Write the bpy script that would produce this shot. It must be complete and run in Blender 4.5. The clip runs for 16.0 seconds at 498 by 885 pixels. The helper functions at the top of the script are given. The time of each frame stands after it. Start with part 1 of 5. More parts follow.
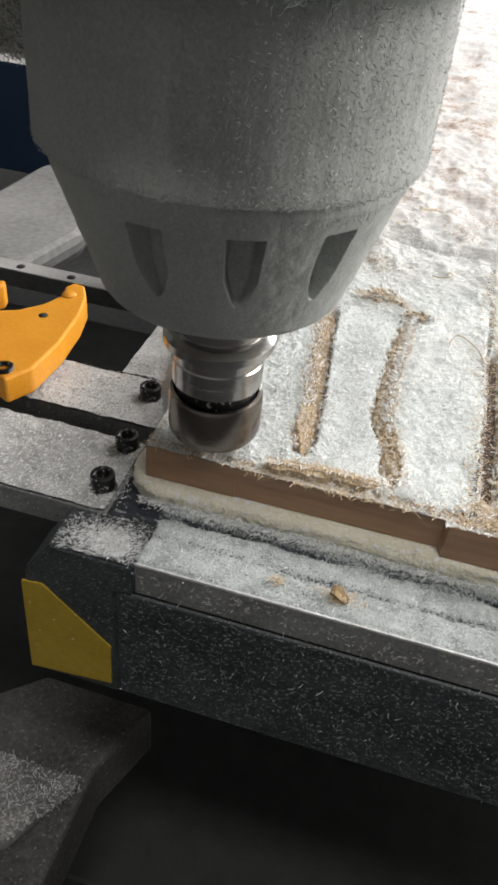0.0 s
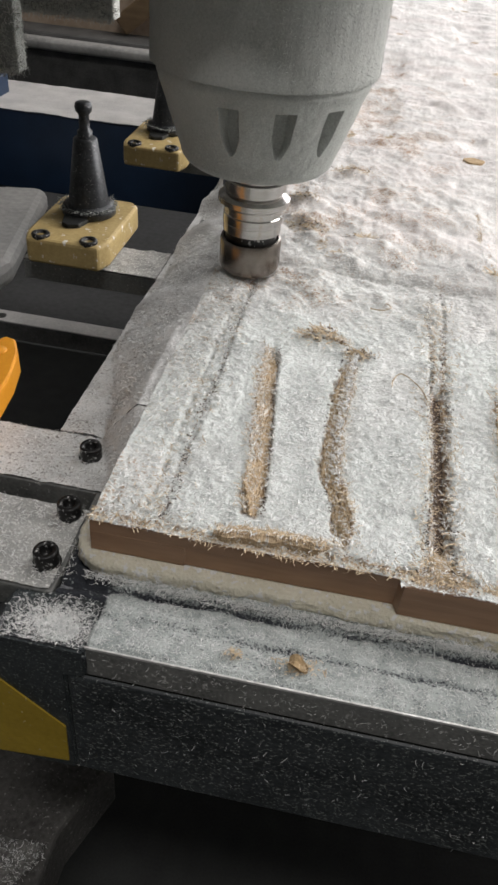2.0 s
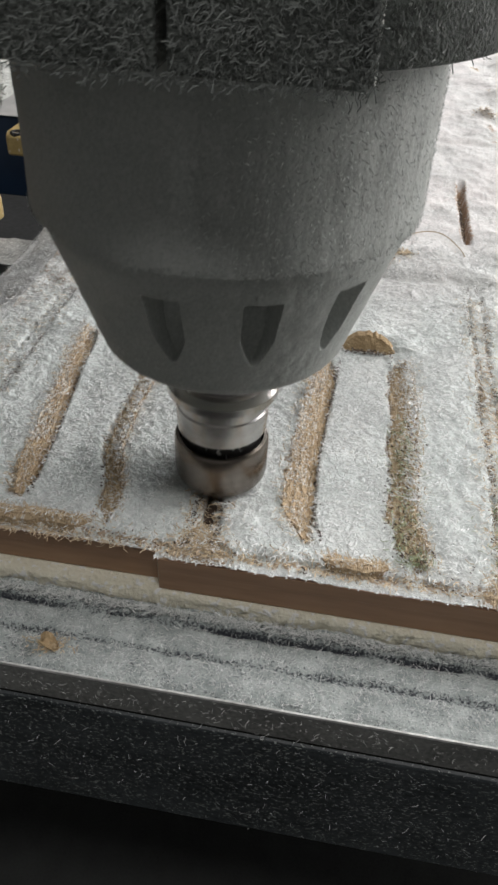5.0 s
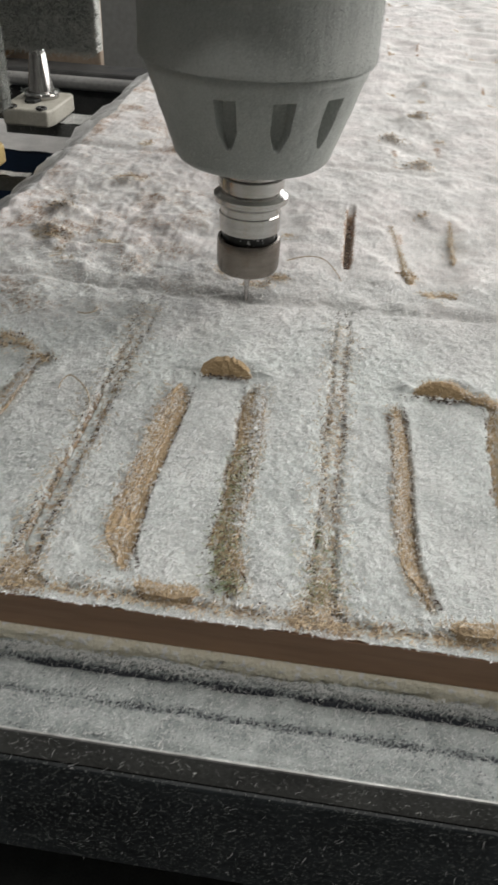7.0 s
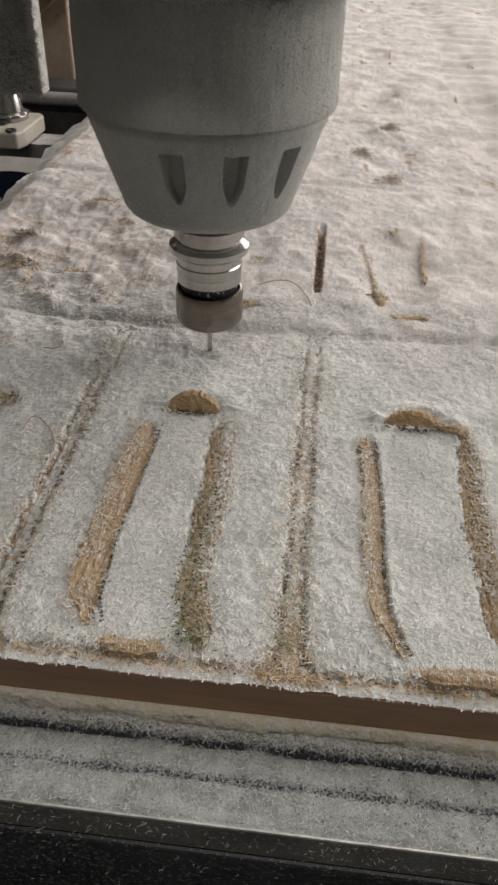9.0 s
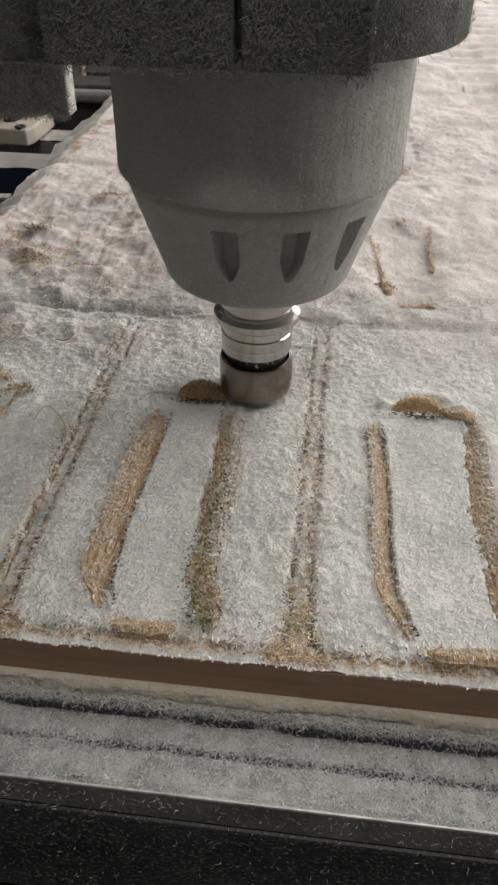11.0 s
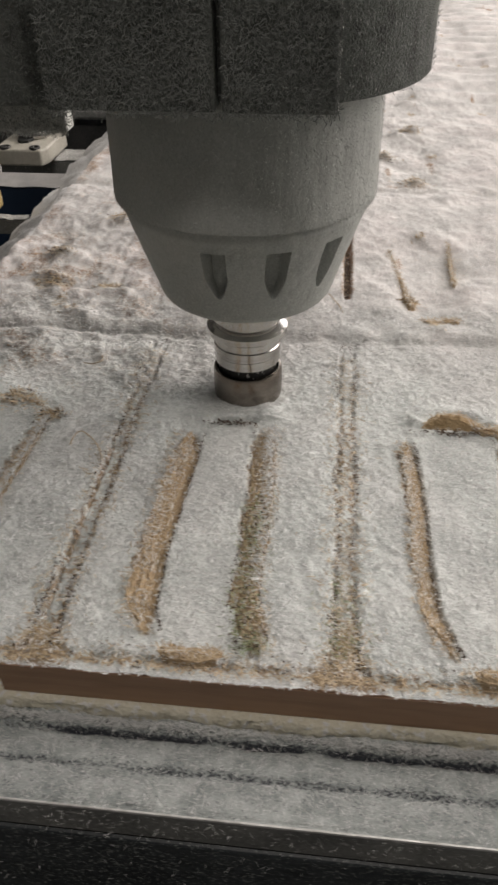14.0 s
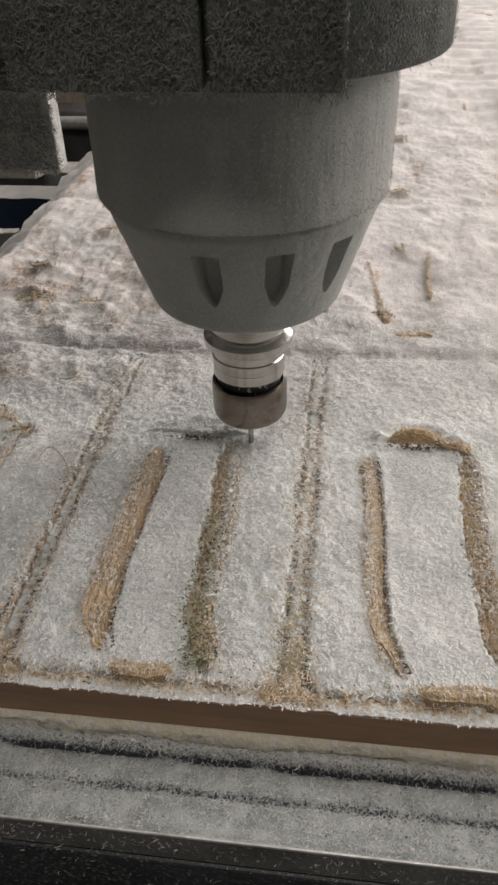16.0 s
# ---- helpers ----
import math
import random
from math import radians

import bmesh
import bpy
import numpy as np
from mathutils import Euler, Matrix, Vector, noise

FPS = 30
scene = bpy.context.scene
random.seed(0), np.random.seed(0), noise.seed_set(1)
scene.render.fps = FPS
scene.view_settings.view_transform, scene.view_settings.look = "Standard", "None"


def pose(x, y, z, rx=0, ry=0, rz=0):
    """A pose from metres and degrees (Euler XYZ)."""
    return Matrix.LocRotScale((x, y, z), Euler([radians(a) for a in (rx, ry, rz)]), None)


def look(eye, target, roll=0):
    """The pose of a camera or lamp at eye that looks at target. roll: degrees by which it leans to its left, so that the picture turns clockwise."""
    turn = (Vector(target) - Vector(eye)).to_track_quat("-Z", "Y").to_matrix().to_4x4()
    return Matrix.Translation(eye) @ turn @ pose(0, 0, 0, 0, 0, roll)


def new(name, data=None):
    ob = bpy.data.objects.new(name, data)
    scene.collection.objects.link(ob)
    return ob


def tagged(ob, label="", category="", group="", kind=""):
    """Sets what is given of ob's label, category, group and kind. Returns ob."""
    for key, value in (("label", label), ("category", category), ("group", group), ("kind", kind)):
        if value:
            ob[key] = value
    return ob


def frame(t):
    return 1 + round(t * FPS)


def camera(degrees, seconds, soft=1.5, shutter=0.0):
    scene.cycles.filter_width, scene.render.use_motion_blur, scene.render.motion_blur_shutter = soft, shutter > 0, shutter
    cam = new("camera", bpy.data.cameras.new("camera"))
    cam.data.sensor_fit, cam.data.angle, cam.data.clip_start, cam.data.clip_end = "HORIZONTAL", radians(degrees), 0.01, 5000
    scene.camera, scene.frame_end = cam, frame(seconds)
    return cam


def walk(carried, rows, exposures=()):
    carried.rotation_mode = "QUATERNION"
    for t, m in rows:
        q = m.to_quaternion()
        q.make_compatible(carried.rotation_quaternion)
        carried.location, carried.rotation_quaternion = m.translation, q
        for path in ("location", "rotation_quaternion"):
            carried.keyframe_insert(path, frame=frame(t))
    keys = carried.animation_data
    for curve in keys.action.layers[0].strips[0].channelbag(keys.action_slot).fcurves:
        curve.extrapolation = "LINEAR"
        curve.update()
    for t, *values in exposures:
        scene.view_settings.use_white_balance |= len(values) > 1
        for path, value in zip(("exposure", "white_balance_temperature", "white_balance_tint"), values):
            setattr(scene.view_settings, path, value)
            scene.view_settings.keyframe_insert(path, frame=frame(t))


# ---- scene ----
cam = camera(36.6, 16.0, soft=2.7, shutter=0.4)
ROWS = [
    (0, 0.1038, -0.2517, 0.2260, 50.80, -4.59, 15.97),
    (0.5, 0.1042, -0.2375, 0.2286, 51.17, -5.32, 14.96),
    (1, 0.1048, -0.2294, 0.2343, 51.19, -5.50, 13.38),
    (1.5, 0.1028, -0.2282, 0.2397, 51.12, -5.02, 11.90),
    (2, 0.0972, -0.2254, 0.2443, 50.93, -4.32, 10.66),
    (2.5, 0.1295, -0.2196, 0.2474, 50.78, -3.80, 9.59),
    (3, 0.1938, -0.2137, 0.2470, 50.95, -2.67, 9.33),
    (3.5, 0.2113, -0.2138, 0.2530, 50.84, -2.35, 9.33),
    (4, 0.2044, -0.2063, 0.2446, 50.67, -2.40, 9.48),
    (6.3, 0.2125, -0.2092, 0.2341, 51.80, -2.42, 9.61),
    (6.5, 0.2276, -0.2080, 0.2353, 51.97, -2.88, 8.95),
    (7, 0.2756, -0.1976, 0.2447, 52.36, -2.59, 7.82),
    (7.5, 0.2822, -0.1884, 0.2544, 52.58, -2.18, 6.94),
    (8, 0.2838, -0.1842, 0.2565, 52.71, -1.84, 6.43),
    (8.5, 0.2841, -0.1809, 0.2545, 52.70, -1.68, 6.24),
    (9, 0.2861, -0.1797, 0.2566, 52.56, -1.49, 6.24),
    (11.5, 0.2887, -0.1873, 0.2568, 52.20, -0.07, 6.85),
    (12, 0.2496, -0.1861, 0.2592, 52.27, 0.40, 6.99),
    (12.5, 0.2364, -0.1821, 0.2586, 52.43, 0.49, 6.90),
    (13, 0.2837, -0.1829, 0.2579, 52.62, 0.37, 6.43),
    (13.5, 0.2950, -0.1844, 0.2626, 52.69, 0.34, 6.21),
    (14, 0.2729, -0.1855, 0.2648, 52.72, 0.66, 6.29),
    (14.5, 0.2422, -0.1848, 0.2664, 52.89, 1.15, 6.53),
    (15, 0.2703, -0.1840, 0.2663, 52.98, 1.19, 6.48),
    (15.5, 0.3003, -0.1841, 0.2702, 52.87, 1.29, 6.54),
    (16, 0.3011, -0.1827, 0.2735, 52.96, 1.48, 6.99),
]
EXPOSURES = [(0.0, 0.06, 6550, 10), (1.5, -0.27, 6550, 11), (2.5, -0.39, 6600, 12), (4.0, -0.50, 6450, 10), (6.5, -0.44, 6450, 10), (7.0, -0.78, 6600, 9), (8.0, -0.94, 6950, 13), (9.0, -1.03, 7050, 14), (11.5, -0.88, 7000, 14), (13.5, -0.87, 7000, 14), (16.0, -0.88, 7000, 15)]
walk(cam, [(t, pose(x, y, z, rx, ry, rz)) for t, x, y, z, rx, ry, rz in ROWS], EXPOSURES)

# ---- world and lamps ----
world = bpy.data.worlds.new("world")
world.use_nodes = True
world.node_tree.nodes["Background"].inputs["Color"].default_value = (0.80, 0.86, 0.95, 1)
world.node_tree.nodes["Background"].inputs["Strength"].default_value = 0.6
scene.world = world


def area_lamp(name, at, target, w, h, watts, color):
    data = bpy.data.lights.new(name, "AREA")
    data.shape, data.size, data.size_y, data.energy, data.color = "RECTANGLE", w, h, watts, color
    ob = new(name, data)
    ob.matrix_world = look(at, target)
    return ob


area_lamp("window_light_north", (1.5, 4.85, 1.35), (0.4, 0.0, 0.0), 3.4, 1.7, 122, (0.97, 0.98, 1.0))
area_lamp("window_light_east", (3.4, 1.6, 1.3), (0.2, 0.5, 0.0), 2.6, 1.5, 165, (1.0, 0.96, 0.93))
# unseen fill light, added to brighten the faces towards the camera
area_lamp("ceiling_lamp_light", (0.6, -0.9, 2.68), (0.6, -0.9, 0.0), 1.3, 0.35, 36, (1.0, 0.98, 0.95))
# wide unseen fill, added so the dust is brighter and softer
area_lamp("panel_lamp_light", (1.7, 1.5, 2.68), (1.7, 1.5, 0.0), 2.2, 1.2, 68, (1.0, 0.98, 0.96))


# ---- materials ----
def tint_by(mat, cool, warm):
    """Multiply a material's colour from a cool to a warm tone by the mesh attribute tint."""
    nt = mat.node_tree
    n, l = nt.nodes, nt.links
    socket = n["Principled BSDF"].inputs["Base Color"]
    before = socket.links[0].from_socket
    at = n.new("ShaderNodeAttribute")
    at.attribute_name = "tint"
    mx, mul = n.new("ShaderNodeMix"), n.new("ShaderNodeMix")
    mx.data_type = mul.data_type = "RGBA"
    mul.blend_type = "MULTIPLY"
    mul.inputs["Factor"].default_value = 1.0
    l.new(at.outputs["Fac"], mx.inputs["Factor"])
    mx.inputs["A"].default_value, mx.inputs["B"].default_value = (*cool, 1), (*warm, 1)
    l.new(before, mul.inputs["A"])
    l.new(mx.outputs["Result"], mul.inputs["B"])
    l.new(mul.outputs["Result"], socket)


def ramp_mat(name, dark, light, rough=0.8, metal=0.0, scale=40.0, fine=400.0, bump=0.3, dist=0.0006, specks=None, speck_at=0.62, speck_scale=300.0, stretch=(1, 1, 1), mask=None, mask_color=None):
    """Two-scale noise colour, optional light specks or flakes, optional vertex mask for a second stuff, and a fine bump."""
    m = bpy.data.materials.new(name)
    m.use_nodes = True
    nt = m.node_tree
    n, l = nt.nodes, nt.links
    b = n["Principled BSDF"]
    b.inputs["Metallic"].default_value = metal
    co = n.new("ShaderNodeTexCoord")
    mp = n.new("ShaderNodeMapping")
    mp.inputs["Scale"].default_value = stretch
    l.new(co.outputs["Object"], mp.inputs["Vector"])
    big, small = n.new("ShaderNodeTexNoise"), n.new("ShaderNodeTexNoise")
    big.inputs["Scale"].default_value, big.inputs["Detail"].default_value = scale, 5
    small.inputs["Scale"].default_value, small.inputs["Detail"].default_value = fine, 4
    for t in (big, small):
        l.new(mp.outputs[0], t.inputs["Vector"])
    add = n.new("ShaderNodeMix")
    add.data_type = "FLOAT"
    add.inputs["Factor"].default_value = 0.45
    l.new(big.outputs["Fac"], add.inputs["A"])
    l.new(small.outputs["Fac"], add.inputs["B"])
    r = n.new("ShaderNodeValToRGB")
    r.color_ramp.elements[0].position, r.color_ramp.elements[1].position = 0.33, 0.67
    r.color_ramp.elements[0].color, r.color_ramp.elements[1].color = (*dark, 1), (*light, 1)
    l.new(add.outputs["Result"], r.inputs["Fac"])
    col = r.outputs["Color"]

    def over(a, color, fac):
        mx = n.new("ShaderNodeMix")
        mx.data_type = "RGBA"
        l.new(fac, mx.inputs["Factor"])
        l.new(a, mx.inputs["A"])
        if isinstance(color, tuple):
            mx.inputs["B"].default_value = (*color, 1)
        else:
            l.new(color, mx.inputs["B"])
        return mx.outputs["Result"]

    if mask:
        at = n.new("ShaderNodeAttribute")
        at.attribute_name = mask
        r2 = n.new("ShaderNodeValToRGB")
        r2.color_ramp.elements[0].position, r2.color_ramp.elements[1].position = 0.3, 0.7
        r2.color_ramp.elements[0].color = (*[c * 0.6 for c in mask_color], 1)
        r2.color_ramp.elements[1].color = (*mask_color, 1)
        l.new(small.outputs["Fac"], r2.inputs["Fac"])
        grain = n.new("ShaderNodeMath")
        grain.operation = "MULTIPLY_ADD"
        l.new(small.outputs["Fac"], grain.inputs[0])
        grain.inputs[1].default_value = 1.7
        l.new(at.outputs["Fac"], grain.inputs[2])
        edge = n.new("ShaderNodeMapRange")
        edge.inputs["From Min"].default_value, edge.inputs["From Max"].default_value = 1.14, 1.50
        l.new(grain.outputs[0], edge.inputs["Value"])
        col = over(col, r2.outputs["Color"], edge.outputs[0])
    rough_out = None
    if specks:
        sp = n.new("ShaderNodeTexNoise")
        sp.inputs["Scale"].default_value, sp.inputs["Detail"].default_value = speck_scale, 3
        l.new(mp.outputs[0], sp.inputs["Vector"])
        sr = n.new("ShaderNodeValToRGB")
        sr.color_ramp.elements[0].position, sr.color_ramp.elements[1].position = speck_at, min(1.0, speck_at + 0.05)
        l.new(sp.outputs["Fac"], sr.inputs["Fac"])
        col = over(col, specks, sr.outputs["Color"])
        rough_out = n.new("ShaderNodeMapRange")
        rough_out.inputs["To Min"].default_value, rough_out.inputs["To Max"].default_value = rough, 0.95
        l.new(sr.outputs["Color"], rough_out.inputs["Value"])
        l.new(rough_out.outputs[0], b.inputs["Roughness"])
    else:
        b.inputs["Roughness"].default_value = rough
    l.new(col, b.inputs["Base Color"])
    bp = n.new("ShaderNodeBump")
    bp.inputs["Strength"].default_value, bp.inputs["Distance"].default_value = bump, dist
    l.new(small.outputs["Fac"], bp.inputs["Height"])
    l.new(bp.outputs[0], b.inputs["Normal"])
    return m


DUST = ramp_mat("wood_dust", (0.46, 0.475, 0.475), (0.87, 0.88, 0.88), 0.95, scale=30, fine=650, bump=0.75, dist=0.0009, mask="fibre", mask_color=(0.43, 0.315, 0.225))
tint_by(DUST, (0.965, 1.0, 0.98), (1.04, 0.985, 0.975))
DUSTY_PLATE = ramp_mat("dusty_plate", (0.25, 0.253, 0.245), (0.53, 0.53, 0.515), 0.9, scale=60, fine=900, bump=0.6, dist=0.0007, specks=(0.66, 0.66, 0.64), speck_at=0.57, speck_scale=620)
STEP_DUST = ramp_mat("step_dust", (0.05, 0.05, 0.048), (0.30, 0.295, 0.28), 0.9, scale=24, fine=500, bump=0.4)
GREY_STEEL = ramp_mat("grey_steel_edge", (0.085, 0.089, 0.087), (0.23, 0.235, 0.226), 0.6, scale=40, fine=500, specks=(0.42, 0.42, 0.41), speck_at=0.64, speck_scale=420)
PALE_DUST = ramp_mat("pale_even_dust", (0.33, 0.325, 0.32), (0.50, 0.49, 0.475), 0.95, scale=25, fine=500, bump=0.3, dist=0.0006)
TAN = ramp_mat("tan_fibre", (0.34, 0.240, 0.140), (0.66, 0.515, 0.345), 0.9, scale=420, fine=1300, bump=1.0, dist=0.0014, specks=(0.70, 0.68, 0.64), speck_at=0.60, speck_scale=700, stretch=(1, 0.16, 1))
FLAKE = ramp_mat("tan_flake", (0.34, 0.235, 0.125), (0.54, 0.40, 0.235), 0.85, scale=160, fine=900, bump=0.8, dist=0.001)
STRAND_WHITE = ramp_mat("white_strand", (0.60, 0.615, 0.61), (0.86, 0.865, 0.86), 0.30, scale=300)
STRAND_TAN = ramp_mat("tan_strand", (0.46, 0.350, 0.215), (0.74, 0.60, 0.42), 0.7)
STRAND_DARK = ramp_mat("dark_chip_and_shade", (0.045, 0.030, 0.022), (0.12, 0.085, 0.06), 0.9)
BOARD = ramp_mat("board_edge", (0.215, 0.120, 0.066), (0.34, 0.20, 0.118), 0.34, scale=30, fine=300, bump=0.15, dist=0.0003, stretch=(0.15, 1, 1))
CREAM = ramp_mat("cream_underlay", (0.66, 0.615, 0.48), (0.82, 0.78, 0.655), 0.85, scale=90, fine=600, bump=0.9, dist=0.0018, specks=(0.78, 0.77, 0.74), speck_at=0.57, speck_scale=300)
RAIL_DUST = ramp_mat("rail_dust", (0.27, 0.300, 0.297), (0.61, 0.655, 0.645), 0.95, scale=110, fine=900, bump=0.7, dist=0.001, mask="fibre", mask_color=(0.045, 0.050, 0.062))
GROOVE = ramp_mat("groove_dirt", (0.035, 0.04, 0.05), (0.40, 0.41, 0.43), 0.85, scale=250, fine=900, bump=0.6, dist=0.001)
BLACK_STEEL = ramp_mat("black_painted_steel", (0.011, 0.015, 0.018), (0.056, 0.066, 0.072), 0.5, scale=30, fine=500, bump=0.25, specks=(0.24, 0.26, 0.25), speck_at=0.60, speck_scale=1100, stretch=(0.6, 1, 1))
# also used for gaps, holes and voids where only shade is dark
DARK = ramp_mat("dark_metal_and_shade", (0.005, 0.006, 0.006), (0.020, 0.022, 0.021), 0.65)
YELLOW = ramp_mat("yellow_paint", (0.34, 0.23, 0.018), (0.46, 0.32, 0.035), 0.5, specks=(0.5, 0.48, 0.4), speck_at=0.7, speck_scale=300)
PALE_YELLOW = ramp_mat("pale_yellow_plastic", (0.38, 0.275, 0.105), (0.54, 0.41, 0.185), 0.6, scale=60, specks=(0.75, 0.72, 0.65), speck_at=0.64, speck_scale=200)
WHITE_PLASTIC = ramp_mat("off_white_plastic", (0.36, 0.345, 0.29), (0.54, 0.52, 0.46), 0.6)
ORANGE = ramp_mat("orange_plastic", (0.75, 0.30, 0.02), (0.85, 0.38, 0.035), 0.4, scale=40, bump=0.1)
BLUE = ramp_mat("blue_paint", (0.006, 0.019, 0.046), (0.012, 0.032, 0.074), 0.45, scale=20)
STEEL = ramp_mat("turned_steel", (0.42, 0.41, 0.40), (0.58, 0.56, 0.54), 0.22, metal=1.0, scale=30, fine=900, bump=0.05, dist=0.0001, stretch=(1, 1, 12))
WORN = ramp_mat("worn_edge", (0.42, 0.42, 0.41), (0.85, 0.85, 0.84), 0.4, metal=0.25, scale=60, fine=300)
NUT = ramp_mat("nut_steel", (0.19, 0.165, 0.145), (0.27, 0.24, 0.215), 0.26, metal=1.0, scale=40, fine=900, bump=0.06, dist=0.0001, stretch=(1, 1, 10))
BLACKENED = ramp_mat("blackened_steel", (0.012, 0.012, 0.012), (0.04, 0.04, 0.04), 0.35, metal=0.6, specks=(0.55, 0.55, 0.55), speck_at=0.62, speck_scale=420)
TAPER = ramp_mat("oiled_taper", (0.020, 0.022, 0.025), (0.065, 0.070, 0.075), 0.38, metal=0.5, scale=50, specks=(0.26, 0.26, 0.26), speck_at=0.64, speck_scale=500)
DULL = ramp_mat("dull_dark_metal", (0.035, 0.036, 0.036), (0.11, 0.11, 0.108), 0.6, scale=30, fine=400)
SLOPE_DUST = ramp_mat("slope_dust", (0.44, 0.445, 0.445), (0.80, 0.80, 0.79), 0.95, scale=40, fine=650, bump=0.75, dist=0.0009, mask="fibre", mask_color=(0.15, 0.135, 0.12))
HOUSING = ramp_mat("dusty_grey_housing", (0.30, 0.318, 0.302), (0.50, 0.518, 0.497), 0.8, scale=16, fine=900, bump=0.3, dist=0.0005, specks=(0.44, 0.455, 0.44), speck_at=0.60, speck_scale=420)
CLAMP = ramp_mat("dusty_clamp", (0.065, 0.072, 0.066), (0.185, 0.20, 0.187), 0.9, scale=120, fine=900, bump=0.9, dist=0.0014, specks=(0.30, 0.315, 0.30), speck_at=0.66, speck_scale=600)
FUR = ramp_mat("grey_fur", (0.15, 0.162, 0.154), (0.31, 0.328, 0.315), 0.9)
HOUSING_FUR = ramp_mat("housing_fur", (0.36, 0.38, 0.365), (0.52, 0.54, 0.525), 0.9)
BRACKET_GREY = ramp_mat("dusty_bracket", (0.15, 0.16, 0.15), (0.36, 0.375, 0.355), 0.95, scale=90, fine=800, bump=0.9, dist=0.0016)
FLUFF = ramp_mat("pale_fluff", (0.36, 0.37, 0.35), (0.66, 0.67, 0.64), 0.95, scale=180, fine=900, bump=0.9, dist=0.002)
BEIGE = ramp_mat("beige_board", (0.36, 0.27, 0.20), (0.52, 0.42, 0.33), 0.85, scale=12, fine=90)
WOOD = ramp_mat("brown_wood", (0.13, 0.085, 0.045), (0.24, 0.165, 0.09), 0.7, scale=10, fine=120, stretch=(0.2, 1, 1))
RAIL_GREY = ramp_mat("grey_paint_and_highlight", (0.22, 0.222, 0.215), (0.40, 0.395, 0.385), 0.55, scale=9, fine=120)
UNDER = ramp_mat("dusty_black_cover", (0.022, 0.021, 0.020), (0.11, 0.106, 0.10), 0.8, scale=14, fine=300, specks=(0.20, 0.20, 0.19), speck_at=0.63, speck_scale=420)
STRAND_BLACK = ramp_mat("black_sliver", (0.025, 0.028, 0.036), (0.09, 0.095, 0.11), 0.8)
SLIT = ramp_mat("slit_bottom", (0.035, 0.022, 0.016), (0.13, 0.085, 0.06), 0.8, scale=300, fine=900, specks=(0.5, 0.45, 0.4), speck_at=0.63, speck_scale=700)
STRAND_GREEN = ramp_mat("greenish_strand", (0.22, 0.27, 0.14), (0.42, 0.48, 0.30), 0.8)
WALL = ramp_mat("wall_paint", (0.22, 0.22, 0.21), (0.32, 0.32, 0.31), 0.9, scale=2, fine=30)
FLOOR = ramp_mat("concrete_floor", (0.02, 0.021, 0.02), (0.05, 0.05, 0.05), 0.85, scale=4, fine=60)
GLASS = bpy.data.materials.new("window_glow")
GLASS.use_nodes = True
GLASS.node_tree.nodes["Principled BSDF"].inputs["Emission Color"].default_value = (0.95, 0.97, 1.0, 1)
GLASS.node_tree.nodes["Principled BSDF"].inputs["Emission Strength"].default_value = 1.5


# ---- mesh helpers ----
def part(name, bm, material, parent=None, label=""):
    me = bpy.data.meshes.new(name)
    bm.to_mesh(me)
    bm.free()
    me.materials.append(material)
    ob = new(name, me)
    if parent:
        ob.parent = parent
    if label:
        tagged(ob, label)
    return ob


def box_bm(x0, x1, y0, y1, z0, z1, bevel=0.0, seg=2):
    bm = bmesh.new()
    bmesh.ops.create_cube(bm, size=1)
    for v in bm.verts:
        v.co = Vector((x0 + (v.co.x + 0.5) * (x1 - x0), y0 + (v.co.y + 0.5) * (y1 - y0), z0 + (v.co.z + 0.5) * (z1 - z0)))
    if bevel:
        bmesh.ops.bevel(bm, geom=bm.edges[:], offset=bevel, segments=seg, affect="EDGES", profile=0.5)
        for f in bm.faces:
            f.smooth = False
    return bm


def lathe_bm(profile, seg=64, at=(0, 0, 0), smooth=True):
    bm = bmesh.new()
    rings = []
    for r, z in profile:
        if r < 1e-6:
            rings.append([bm.verts.new((at[0], at[1], at[2] + z))] * seg)
        else:
            rings.append([bm.verts.new((at[0] + r * math.cos(2 * math.pi * k / seg), at[1] + r * math.sin(2 * math.pi * k / seg), at[2] + z)) for k in range(seg)])
    for a, b in zip(rings, rings[1:]):
        for k in range(seg):
            vs = [a[k], a[(k + 1) % seg], b[(k + 1) % seg], b[k]]
            vs = [v for i, v in enumerate(vs) if v not in vs[:i]]
            if len(vs) > 2:
                f = bm.faces.new(vs)
                f.smooth = smooth
    bmesh.ops.recalc_face_normals(bm, faces=bm.faces[:])
    return bm


def prism_bm(outline, z0, z1, bevel=0.0):
    """A flat outline in x and y, drawn up from z0 to z1."""
    bm = bmesh.new()
    low = [bm.verts.new((x, y, z0)) for x, y in outline]
    high = [bm.verts.new((x, y, z1)) for x, y in outline]
    bm.faces.new(low[::-1])
    bm.faces.new(high)
    for k in range(len(low)):
        j = (k + 1) % len(low)
        bm.faces.new((low[k], low[j], high[j], high[k]))
    bmesh.ops.recalc_face_normals(bm, faces=bm.faces[:])
    if bevel:
        bmesh.ops.bevel(bm, geom=bm.edges[:], offset=bevel, segments=2, affect="EDGES", profile=0.5)
    return bm


